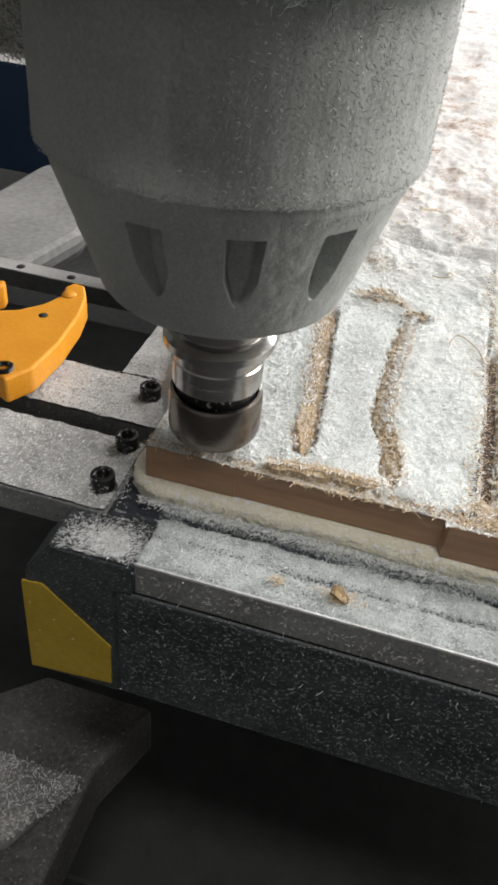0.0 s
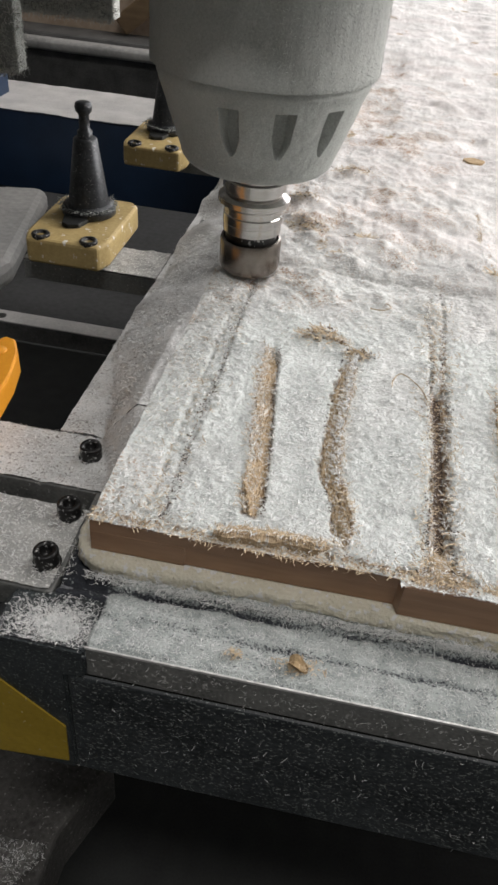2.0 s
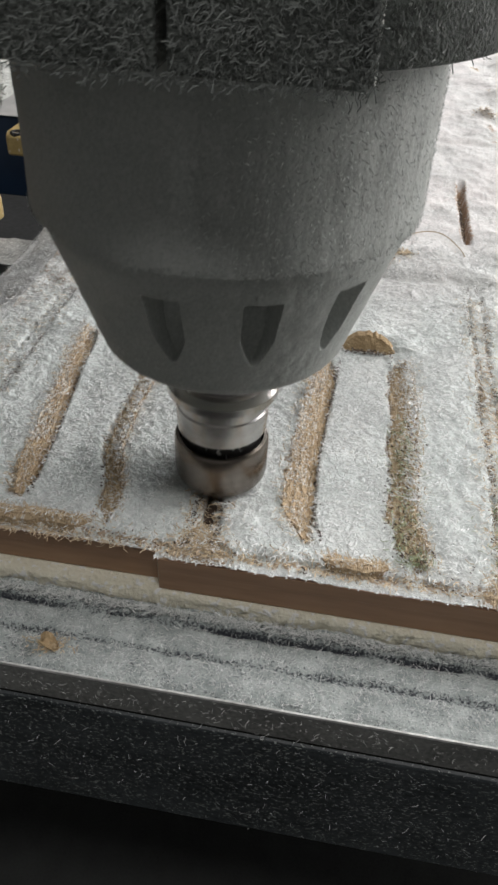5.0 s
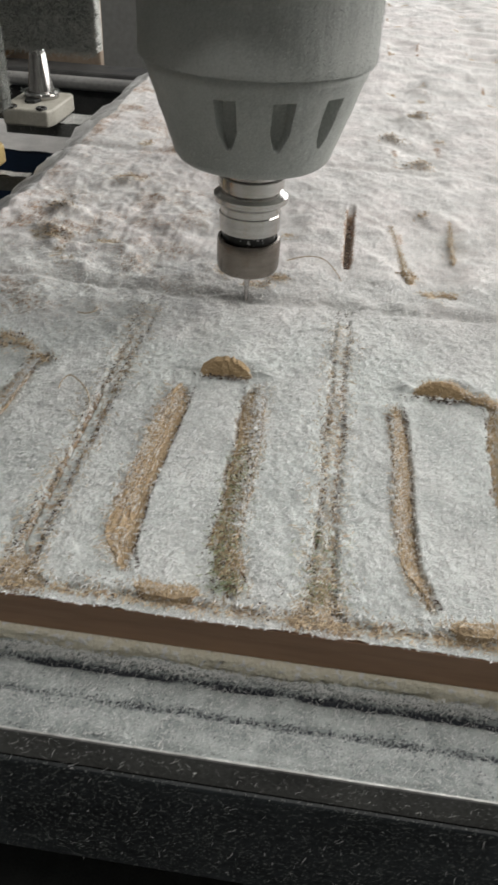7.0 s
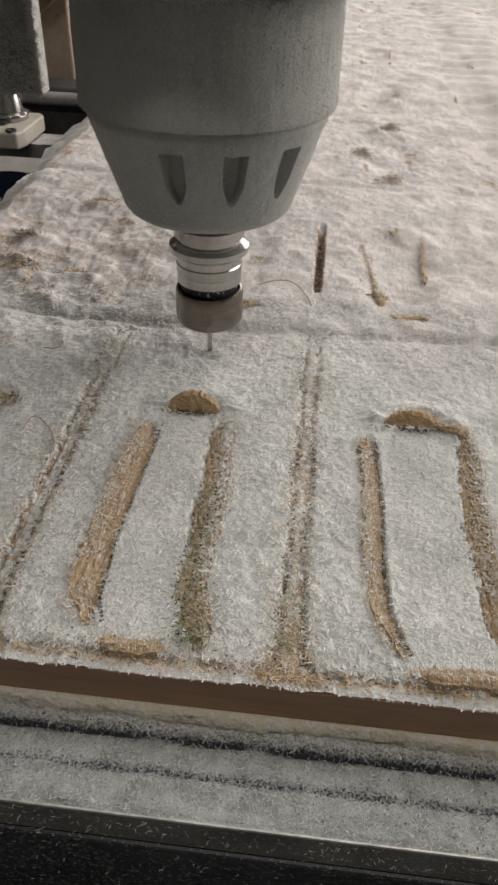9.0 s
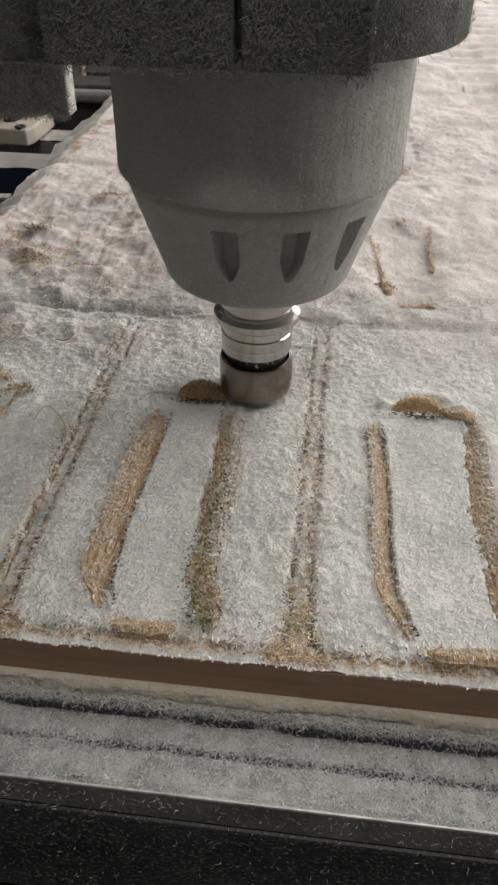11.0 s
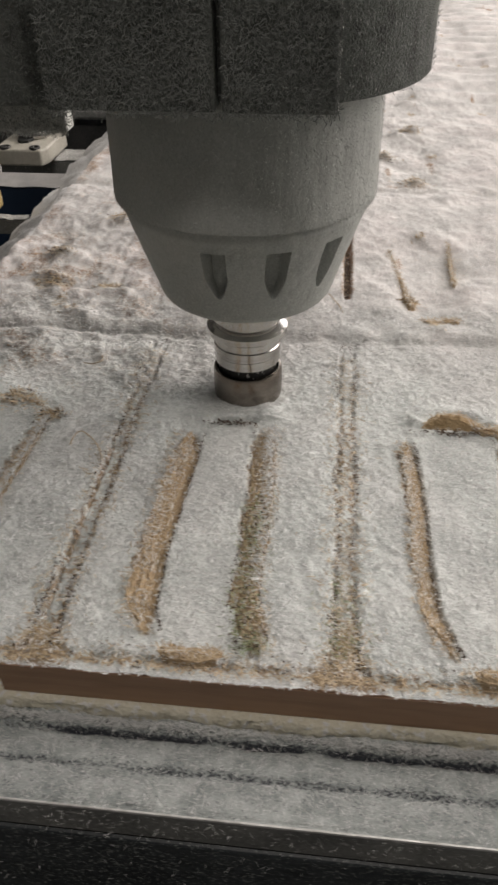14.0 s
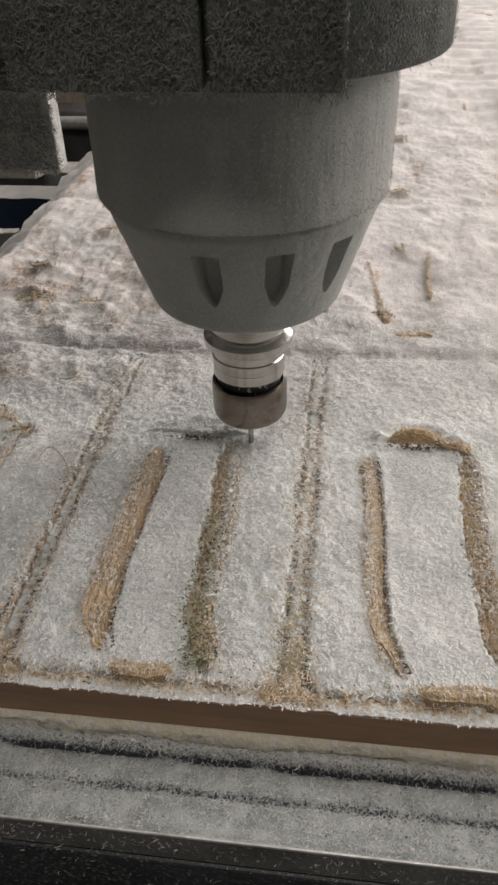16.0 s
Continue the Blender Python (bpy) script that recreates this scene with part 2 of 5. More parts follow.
def fbm(x, y, scale, octaves=4, seed=0):
    """Smooth value noise on arrays, 0 to 1."""
    rng = np.random.RandomState(seed)
    total, amp, norm = 0.0, 1.0, 0.0
    for o in range(octaves):
        grid = rng.rand(256, 256)
        u, v = x * scale + 17.3 * o, y * scale + 9.1 * o
        i, j = np.floor(u).astype(int), np.floor(v).astype(int)
        a, b = u - i, v - j
        a, b = a * a * (3 - 2 * a), b * b * (3 - 2 * b)
        g = lambda p, q: grid[p % 256, q % 256]
        total = total + amp * ((g(i, j) * (1 - a) + g(i + 1, j) * a) * (1 - b) + (g(i, j + 1) * (1 - a) + g(i + 1, j + 1) * a) * b)
        norm += amp
        amp, scale = amp * 0.55, scale * 2.03
    return total / norm


def grid_mesh(name, xs, ys, height, fibre=None, tint=None):
    X, Y = np.meshgrid(xs, ys)
    Z = height(X, Y)
    nx, ny = len(xs), len(ys)
    co = np.stack([X.ravel(), Y.ravel(), Z.ravel()], 1)
    k = np.arange((ny - 1) * nx).reshape(ny - 1, nx)[:, :-1].ravel()
    faces = np.stack([k, k + 1, k + nx + 1, k + nx], 1)
    me = bpy.data.meshes.new(name)
    me.from_pydata(co.tolist(), [], faces.tolist())
    me.polygons.foreach_set("use_smooth", np.ones(len(faces), bool))
    if fibre is not None:
        at = me.attributes.new("fibre", "FLOAT", "POINT")
        at.data.foreach_set("value", np.clip(fibre(X, Y), 0, 1).ravel().astype(np.float32))
    if tint is not None:
        at = me.attributes.new("tint", "FLOAT", "POINT")
        at.data.foreach_set("value", np.clip(tint(X, Y), 0, 1).ravel().astype(np.float32))
    return me


# ---- strands of chip and fibre ----
def strands(name, places, length, width, mat, label, lift=0.6, seed=0):
    """Many thin curved slivers, three cross-sections each."""
    rng = random.Random(seed)
    verts, faces = [], []
    for x, y, z in places:
        a, up = rng.uniform(0, 6.283), rng.uniform(-0.1, lift)
        L, w, bend = length * rng.uniform(0.4, 1.5), width * rng.uniform(0.6, 1.4), rng.uniform(-0.9, 0.9)
        base = len(verts)
        px, py, pz = x, y, z
        for k in range(3):
            c, s = math.cos(a + bend * k), math.sin(a + bend * k)
            verts += [(px - s * w, py + c * w, pz), (px + s * w, py - c * w, pz + w * 0.8)]
            px, py, pz = px + c * L / 2, py + s * L / 2, pz + up * L / 2 * (1 - 0.5 * k)
        faces += [(base, base + 1, base + 3, base + 2), (base + 2, base + 3, base + 5, base + 4)]
    me = bpy.data.meshes.new(name)
    me.from_pydata(verts, [], faces)
    me.materials.append(mat)
    return tagged(new(name, me), label, "chips", kind="stuff")


# ---- the hall around the machine ----
FLOOR_Z, CEIL_Z = -0.85, 2.75
tagged(part("floor", box_bm(-4.0, 3.6, -3.2, 5.0, FLOOR_Z - 0.1, FLOOR_Z), FLOOR), "dark stained concrete workshop floor under the machine", "floor", kind="structure")
tagged(part("ceiling", box_bm(-4.0, 3.6, -3.2, 5.0, CEIL_Z, CEIL_Z + 0.1), WALL), "plain grey workshop ceiling over the machine", "ceiling", kind="structure")


def wall_with_window(name, axis, at, lo, hi, w0, w1, z0, z1):
    """A wall 0.15 m thick across one axis, with one opening through it."""
    bm = bmesh.new()
    spans = [(lo, w0, FLOOR_Z, CEIL_Z), (w1, hi, FLOOR_Z, CEIL_Z), (w0, w1, FLOOR_Z, z0), (w0, w1, z1, CEIL_Z)] if w1 > w0 else [(lo, hi, FLOOR_Z, CEIL_Z)]
    for a, b, c, d in spans:
        one = box_bm(a, b, at, at + 0.15, c, d) if axis == "x" else box_bm(at, at + 0.15, a, b, c, d)
        me = bpy.data.meshes.new("t")
        one.to_mesh(me)
        one.free()
        bm.from_mesh(me)
    return tagged(part(name, bm, WALL), "plain painted workshop wall", "wall", kind="structure")


wall_with_window("wall_north", "x", 5.0, -4.0, 3.6, -0.3, 3.3, 0.4, 2.3)
wall_with_window("wall_south", "x", -3.35, -4.0, 3.6, 0, 0, 0, 0)
wall_with_window("wall_east", "y", 3.6, -3.2, 5.0, 0.2, 3.0, 0.4, 2.1)
wall_with_window("wall_west", "y", -4.15, -3.2, 5.0, 0, 0, 0, 0)
tagged(part("window_1", box_bm(-0.3, 3.3, 5.08, 5.10, 0.4, 2.3), GLASS), "bright daylight window in the far wall", "window", kind="structure")
tagged(part("window_2", box_bm(3.68, 3.70, 0.2, 3.0, 0.4, 2.1), GLASS), "bright daylight window in the side wall", "window", kind="structure")
# added body for the front fill light, out of view
lamp = new("ceiling_lamp")
lamp.location = (0.6, -0.9, CEIL_Z)
tagged(lamp, "added unseen lamp body for the front fill light", "lamp")
part("lamp_body", box_bm(-0.72, 0.72, -0.22, 0.22, -0.05, 0), WHITE_PLASTIC, lamp)

# added panel for the overhead fill, never in view
panel = new("panel_lamp")
panel.location = (1.7, 1.5, CEIL_Z)
tagged(panel, "added unseen panel body for the overhead fill light", "lamp")
part("lamp_body", box_bm(-1.15, 1.15, -0.65, 0.65, -0.05, 0), WHITE_PLASTIC, panel)

# ---- bed of the machine ----
bed = new("machine_bed")
tagged(bed, "dust covered slotted aluminium bed edge over a black steel beam", "machine bed")
# slotted extrusion under the sheet: a base, raised bars and grooves between them, all deep in dust
BAR_Z = -0.0292
part("base_plate", box_bm(-0.0115, 1.30, -0.0412, 2.60, -0.0460, -0.0350), GROOVE, bed)


def bed_surface(X, Y):
    z = BAR_Z + 0.0012 * (fbm(X, Y, 60, 3, 30) - 0.5) + 0.0016 * (fbm(X, Y, 190, 4, 31) - 0.5)
    streak = fbm(X * 0.18, Y, 260, 3, 32)
    for y0, w, d in ((-0.0112, 0.0022, 0.0036), (-0.0075, 0.0014, 0.0012), (-0.0262, 0.0024, 0.0014)):
        z = z - d * np.exp(-((Y - y0) / w) ** 2) * np.clip(streak * 2.4 - 0.45, 0.1, 1.2)
    z = z - 0.0070 * (X < 0.0127) * (Y < -0.0170)
    z = z + 0.0026 * np.exp(-((Y + 0.0040) / 0.0042) ** 2) * np.clip(fbm(X, Y, 55, 3, 35) * 2.4 - 0.5, 0, 1.3)
    # the corner beside the sheet is swept almost bare
    z = z - 0.0035 / (1 + np.exp((X - 0.013) / 0.0015)) * (0.4 + fbm(X, Y, 120, 3, 33)) * (Y > -0.030)
    return z - 0.0012 * np.clip((-0.0412 - Y) / 0.0015, 0, 1)


# mask: darker along the grooves, in streaks and in the bare corner
def bed_darkening(X, Y):
    streak = fbm(X * 0.18, Y, 260, 3, 32)
    grain = fbm(X, Y, 500, 3, 34)
    m = 0 * X
    for y0, w, d in ((-0.0112, 0.0022, 0.84), (-0.0075, 0.0015, 0.40), (-0.0262, 0.0032, 0.50)):
        m = np.maximum(m, d * np.exp(-((Y - y0) / w) ** 2) * np.clip(streak * 2.2 - 0.15, 0.35, 1))
    bare = 1 / (1 + np.exp((X - 0.013) / 0.0015)) * (Y > -0.030)
    m = np.maximum(m, 0.10 + 0.22 * fbm(X * 0.3, Y, 140, 3, 36))
    return np.maximum(m, bare * np.clip(0.45 + grain, 0, 1))


me = grid_mesh("bed_dust", np.concatenate([np.arange(-0.0115, 0.56, 0.0013), np.arange(0.56, 1.30, 0.02)]), np.arange(-0.0437, 0.012, 0.0008), bed_surface, bed_darkening)
me.materials.append(RAIL_DUST)
tagged(new("bed_dust", me), "white milling dust filling the slotted bed edge", "dust", kind="stuff")
strip = part("edge_strip", box_bm(0.0127, 1.30, -0.0442, -0.0300, -0.0494, -0.0311, 0.0006), GREY_STEEL, bed, "grey aluminium edge strip with a worn bright edge")
part("worn_edge", box_bm(0.0127, 1.30, -0.0445, -0.0436, -0.0309, -0.0293, 0.0003), WORN, strip, "bright worn edge")
# dark solid strip that paints the shade between edge strip and beam
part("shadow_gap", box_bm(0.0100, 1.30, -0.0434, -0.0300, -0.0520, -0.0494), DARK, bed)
part("front_beam", box_bm(0.0030, 1.30, -0.0450, 0.30, -0.1330, -0.0517, 0.0015), BLACK_STEEL, bed, "black painted steel beam flecked with white chips")
# end block with a bevelled upper corner and a yellow painted patch
bm = bmesh.new()
ring = [(0.0125, -0.0320), (-0.0285, -0.0320), (-0.0435, -0.0540), (-0.0472, -0.1335), (0.0028, -0.1335), (0.0028, -0.0524), (0.0125, -0.0504)]
front = [bm.verts.new((x, -0.0454, z)) for x, z in ring]
back = [bm.verts.new((x, -0.0165, z)) for x, z in ring]
bm.faces.new(front)
bm.faces.new(back[::-1])
for k in range(len(ring)):
    bm.faces.new((front[k], back[k], back[(k + 1) % len(ring)], front[(k + 1) % len(ring)]))
bmesh.ops.recalc_face_normals(bm, faces=bm.faces[:])
bmesh.ops.bevel(bm, geom=bm.edges[:], offset=0.0012, segments=2, affect="EDGES")
part("end_block", bm, BLACK_STEEL, bed, "black end block with chips on it")
bm = bmesh.new()
ring = [(-0.0452, -0.0618), (-0.0344, -0.0603), (-0.0002, -0.0948), (-0.0008, -0.1263), (-0.0472, -0.1318)]
face = bm.faces.new([bm.verts.new((x, -0.0462, z)) for x, z in ring])
deep = bmesh.ops.extrude_face_region(bm, geom=[face])
for v in [g for g in deep["geom"] if isinstance(g, bmesh.types.BMVert)]:
    v.co.y += 0.0012
bmesh.ops.recalc_face_normals(bm, faces=bm.faces[:])
part("yellow_patch", bm, YELLOW, bed, "yellow painted corner patch")

# dust heaped on the end block
xs, ys = np.arange(-0.030, 0.014, 0.0010), np.arange(-0.0450, -0.0170, 0.0010)
me = grid_mesh("dust_heap", xs, ys, lambda X, Y: -0.0345 + 0.0042 * np.exp(-(((X + 0.002) / 0.012) ** 2 + ((Y + 0.036) / 0.009) ** 2)) + 0.0028 * (fbm(X, Y, 240, 4, 5) - 0.45) - 0.004 * np.clip((-0.0434 - Y) / 0.0015, 0, 1), lambda X, Y: np.clip(1.25 - 1.6 * np.exp(-(((X + 0.002) / 0.017) ** 2 + ((Y + 0.037) / 0.012) ** 2)), 0.1, 0.8) * (0.6 + 0.6 * fbm(X, Y, 420, 3, 6)))
me.materials.append(RAIL_DUST)
tagged(new("dust_heap", me), "small heap of white dust on the black end block", "dust", kind="stuff")

# ---- the sheet and what lies under it ----
STEP_X = 0.1400
sheet = new("board_sheet")
tagged(sheet, "brown fibreboard sheet with a freshly cut edge on the bed", "board")
part("core", prism_bm([(0.0, 0.0012), (0.0440, 0.0014), (0.0445, 0.0022), (STEP_X, 0.0028), (STEP_X + 0.002, -0.0025), (1.28, -0.0025), (1.28, 2.5), (0.0, 2.5)], -0.0190, -0.0075, 0.0001), BOARD, sheet)
part("cut_lip", prism_bm([(0.0, 0.0013), (STEP_X, 0.0023), (STEP_X + 0.002, -0.0027), (1.28, -0.0027), (1.28, 0.0006), (STEP_X + 0.005, 0.0006), (STEP_X + 0.003, 0.0056), (0.0030, 0.0046), (0.0030, 2.5), (0.0, 2.5)], -0.0075, -0.0006, 0.0001), BOARD, sheet, "freshly cut brown edge")


def underlay_path():
    """The foot line of the cream layer: along the front, round the corner and up the side; each with its outward way."""
    line = [(0.64 - 0.0012 * k, -0.0048, 0.0, -1.0) for k in range(525)]
    for k in range(17):
        a = math.radians(-90 - 90 * k / 16)
        line.append((0.0085 + 0.0175 * math.cos(a), 0.0127 + 0.0175 * math.sin(a), math.cos(a), math.sin(a)))
    return line + [(-0.0090 + 0.005 * min(1, k / 30), 0.0137 + 0.0013 * k, -1.0, 0.0) for k in range(1, 70)]


def underlay_bm():
    """Torn cream layer under the sheet: a rough face with sheared flakes and a ragged foot."""
    bm = bmesh.new()
    rows = []
    for x, y, ox, oy in underlay_path():
        s = x * 1.0 - y
        bulge = 0.0020 * noise.noise((s * 17, 3.1, 0)) + 0.0010 * noise.noise((s * 61, 1.7, 0)) + 0.0008 * noise.noise((s * 171, 8.2, 0))
        row = []
        for k, (out, z) in enumerate(((-0.0120, -0.0194), (-0.0012, -0.0195), (0.0002, -0.0204), (0.0006, -0.0220), (0.0007, -0.0238), (0.0006, -0.0256), (0.0002, -0.0275), (-0.0004, -0.0295), (-0.0012, -0.0335))):
            shear = 0.0013 * noise.noise((s * 26, k * 0.9, 5.0)) + 0.0013 * noise.noise((s * 210, k * 1.6, 9.0)) + 0.0004 * noise.noise((s * 800, k * 3.1, 2.0))
            d = out + (0.0 if k == 0 else bulge * (0.4 + 0.6 * min(1, k / 4)) + shear)
            row.append(bm.verts.new((x + ox * d, y + oy * d, z + (0.0 if k < 2 else 0.0005 * noise.noise((s * 150, k * 2.0, 4.0))))))
        rows.append(row)
    for a, b in zip(rows, rows[1:]):
        for k in range(8):
            bm.faces.new((a[k], a[k + 1], b[k + 1], b[k])).smooth = True
    bmesh.ops.recalc_face_normals(bm, faces=bm.faces[:])
    return bm


underlay = new("underlay")
tagged(underlay, "cream coloured underlay bulging torn from under the sheet", "underlay")
part("layer", prism_bm([(1.28, -0.0010), (0.010, -0.0010), (0.0, 0.012), (0.0, 2.5), (1.28, 2.5)], -0.0330, -0.0197), CREAM, underlay)
part("torn_face", underlay_bm(), CREAM, underlay, "torn ragged cream edge")
part("layer_edge", box_bm(0.64, 1.28, -0.0060, -0.0010, -0.0330, -0.0196, 0.0008), CREAM, underlay)

# seams between the cut pieces, and the ridges inside each piece
SEAM0, PITCH_X, PITCH_Y = 0.0268, 0.1306, 0.2900


def cell(X, Y):
    u = (X - SEAM0) / PITCH_X
    v = (Y - 0.004) / PITCH_Y
    return (u - np.floor(u)) * PITCH_X, (v - np.floor(v)) * PITCH_Y, np.floor(u), np.floor(v)


def gauss(d, w):
    return np.exp(-(d / w) ** 2)


def box_soft(d, half, soft):
    return 1 / (1 + np.exp((np.abs(d) - half) / soft))


# torn bands along the cut-outs: centre line, width, the side (+1 or -1 in x) on which the band dives into its cut
BANDS = [
    ([(0.0700, 0.022), (0.0660, 0.070), (0.0600, 0.120), (0.0560, 0.168)], 0.0092, 1),
    ([(0.1145, 0.012), (0.1110, 0.035), (0.1030, 0.062), (0.1015, 0.095), (0.1040, 0.150), (0.1050, 0.172)], 0.0082, -1),
    ([(0.2015, 0.0190), (0.1960, 0.0340), (0.1945, 0.0700), (0.1955, 0.1100), (0.1985, 0.1640)], 0.0125, 1),
    ([(0.2500, 0.0110), (0.2470, 0.0280), (0.2420, 0.0420), (0.2430, 0.0800), (0.2430, 0.1200), (0.2405, 0.1720)], 0.0120, -1),
    ([(0.3340, 0.0180), (0.3260, 0.0420), (0.3240, 0.0700), (0.3245, 0.1100), (0.3225, 0.1660)], 0.0078, 1),
    ([(0.3870, 0.0160), (0.3775, 0.0420), (0.3755, 0.0900), (0.3770, 0.1450), (0.3780, 0.1760)], 0.0100, -1),
]


# lumps of matted dust: place, radius, height
MOUNDS = [(0.0517, 0.3563, 0.009, 0.0060), (0.0893, 0.2960, 0.011, 0.0060), (0.1054, 0.3360, 0.008, 0.0050), (0.0821, 0.4850, 0.010, 0.0055), (0.0450, 0.4000, 0.009, 0.0045), (0.1200, 0.2500, 0.012, 0.0030), (0.3550, 0.6050, 0.009, 0.0060), (0.3270, 0.6850, 0.008, 0.0055), (0.3600, 0.7900, 0.010, 0.0060), (0.3420, 0.7750, 0.008, 0.0050), (0.3623, 0.9430, 0.010, 0.0060), (0.3742, 1.2590, 0.012, 0.0060), (0.2130, 0.6400, 0.010, 0.0050), (0.1700, 0.7600, 0.012, 0.0055), (0.0835, 0.1900, 0.010, 0.0030)]


def band_rag(X, Y):
    return 0.0075 * (fbm(X, Y, 60, 3, 61) - 0.5) + 0.0050 * (fbm(X, Y, 230, 2, 62) - 0.5)


def band_offset(band, X, Y, rag):
    """Offset across a band (0 at its middle, positive towards its cut), its half width and how far Y lies on it."""
    points, w, side = band
    px, py = [p[0] for p in points], [p[1] for p in points]
    mid = 0.5 * (py[0] + py[-1])
    on = box_soft(Y - mid, 0.5 * (py[-1] - py[0]), 0.0012)
    ends = np.clip(np.minimum(Y - py[0], py[-1] - Y) / 0.012, 0.35, 1)
    return (X - np.interp(Y, py, px) + 0.5 * rag) * side, 0.5 * w * ends + 0.5 * rag, on


def piece_edge(X, Y):
    """Signed distance to the rounded outline of the nearest piece of the front row."""
    cx, _, i, _ = cell(X, Y)
    half = PITCH_X / 2 - 0.0042
    qx, qy = np.abs(cx - PITCH_X / 2) - (half - 0.013), np.abs(Y - 0.1440) - (0.1385 - 0.013)
    return np.hypot(np.maximum(qx, 0), np.maximum(qy, 0)) + np.minimum(np.maximum(qx, qy), 0) - 0.013


def dust_height(X, Y):
    cx, cy, i, j = cell(X, Y)
    wob = 0.0035 * (fbm(X, Y, 30, 3, 9) - 0.5)
    row = np.minimum(cy, PITCH_Y - cy) + wob
    ledge = 0.2850 + 0.022 * (fbm(X, Y, 15, 4, 63) - 0.5)
    near = 1 / (1 + np.exp((Y - ledge) / 0.002))
    h = 0.0036 * (fbm(X, Y, 26, 3, 1) - 0.5) + near * (0.0021 * (fbm(X, Y, 85, 4, 2) - 0.5) + 0.0017 * (fbm(X, Y, 300, 3, 3) - 0.5))
    # deep soft dust on the uncut rows, heaped into a ledge where the cutter has passed
    h = h + (1 - near) * (0.0040 + 0.0075 * (fbm(X, Y, 15, 3, 4) - 0.45) + 0.0030 * (fbm(X, Y, 55, 3, 6) - 0.5) + 0.0014 * (fbm(X, Y, 170, 2, 20) - 0.5))
    h = h - 0.0018 * gauss(Y - ledge + 0.004, 0.0026) * np.clip(fbm(X, Y, 40, 2, 64) * 3 - 0.8, 0, 1)
    # sunk, smoother floor inside each cut-out
    inside = box_soft(cx - 0.0635, 0.021, 0.0018) * box_soft(cy - 0.090, 0.080, 0.002)
    h = h * (1 - 0.45 * inside * near) - 0.0011 * inside * near
    hollow = box_soft(cx - 0.0640, 0.0230, 0.0040) * box_soft(cy - 0.088, 0.072, 0.005) * (1 - near)
    h = h - hollow * 0.0042 * np.clip(0.35 + 1.1 * fbm(X, Y, 9, 2, 15), 0, 1.2)
    # cuts round the pieces of the front row, part filled
    edge = piece_edge(X, Y) + 0.45 * wob
    open_cut = np.clip(fbm(X, Y, 240, 2, 7) * 3.4 - 1.35, 0, 1.2) * np.clip(fbm(X, Y, 34, 2, 65) * 3.2 - 0.7, 0.15, 1)
    h = h - near * (X > 0.020) * (0.0046 * gauss(edge, 0.0011) * open_cut + 0.0009 * gauss(edge - 0.003, 0.004))
    h = h - 0.0030 * gauss(row, 0.006) * (j > 0.5) * np.clip(fbm(X, Y, 11, 2, 66) * 3 - 0.8, 0, 1) * (Y > 0.4)
    # open slits
    for x0, y0, y1, w in ((0.1572, 0.024, 0.150, 0.0024), (0.2870, 0.346, 0.460, 0.0026)):
        h = h - 0.0125 * box_soft(X - x0 - 0.4 * wob, w, 0.0003) * box_soft(Y - (y0 + y1) / 2, (y1 - y0) / 2, 0.003) * (0.65 + 0.5 * fbm(X, Y, 140, 2, 8))
    # trench under the arch of the second piece, and loose dust pushed up round the arches
    h = h - 0.0110 * box_soft(X - 0.2210, 0.0120, 0.001) * box_soft(Y - 0.1795 - wob, 0.0016, 0.0005)
    for x0, y0, lift in ((0.2210, 0.1830, 0.0020), (0.3490, 0.1850, 0.0042)):
        far_side = np.hypot((X - x0) / 1.5, (Y - y0))
        h = h + lift * gauss(far_side - 0.0140, 0.0055) * (Y > y0 - 0.002) * (0.5 + fbm(X, Y, 90, 3, 67))
    dirt_and_gloom = np.clip((Y - 0.19) / 0.06, 0, 1) * np.clip((0.26 - X) / 0.12, 0, 1) * np.clip((0.62 - Y) / 0.2, 0, 1)
    h = h + dirt_and_gloom * (0.0090 * (fbm(X, Y, 40, 3, 16) - 0.5) + 0.0022 * (fbm(X, Y, 130, 2, 17) - 0.5))
    far = np.clip((Y - 0.60) / 0.25, 0, 1) * np.clip((X - 0.40 - 0.05 * fbm(X, Y, 7, 2, 68)) / 0.05, 0, 1)
    h = h + far * 0.0042 * np.sin(2 * np.pi * (Y + 0.012 * fbm(X, Y, 6, 2, 11)) / 0.062) * (0.35 + fbm(X, Y, 9, 2, 12))
    lump, crumb = 0.006 * (fbm(X, Y, 60, 3, 70) - 0.5), fbm(X, Y, 90, 2, 71)
    for x0, y0, r, lift in MOUNDS:
        d = np.hypot((X - x0) / 1.3, Y - y0) + lump
        h = h + lift * gauss(np.maximum(d, 0), r) * np.clip(0.5 + (Y - y0) / r * 0.8 + crumb, 0.15, 1.2)
    # bands of torn fibre lie bare, sloping into the cut
    rag = band_rag(X, Y)
    for band in BANDS:
        d, half, on = band_offset(band, X, Y, rag)
        bare = on * box_soft(d - 0.0006, half + 0.0004, 0.00025)
        h = h - bare * np.clip(0.0044 + 0.35 * d + h, 0, 1)
    # the loose layer thins out at the front edge
    z = 0.0016 + h - 0.0014 * gauss(Y + 0.002, 0.006)
    return np.where(Y < 0.005, np.maximum(z, -0.0003), z)


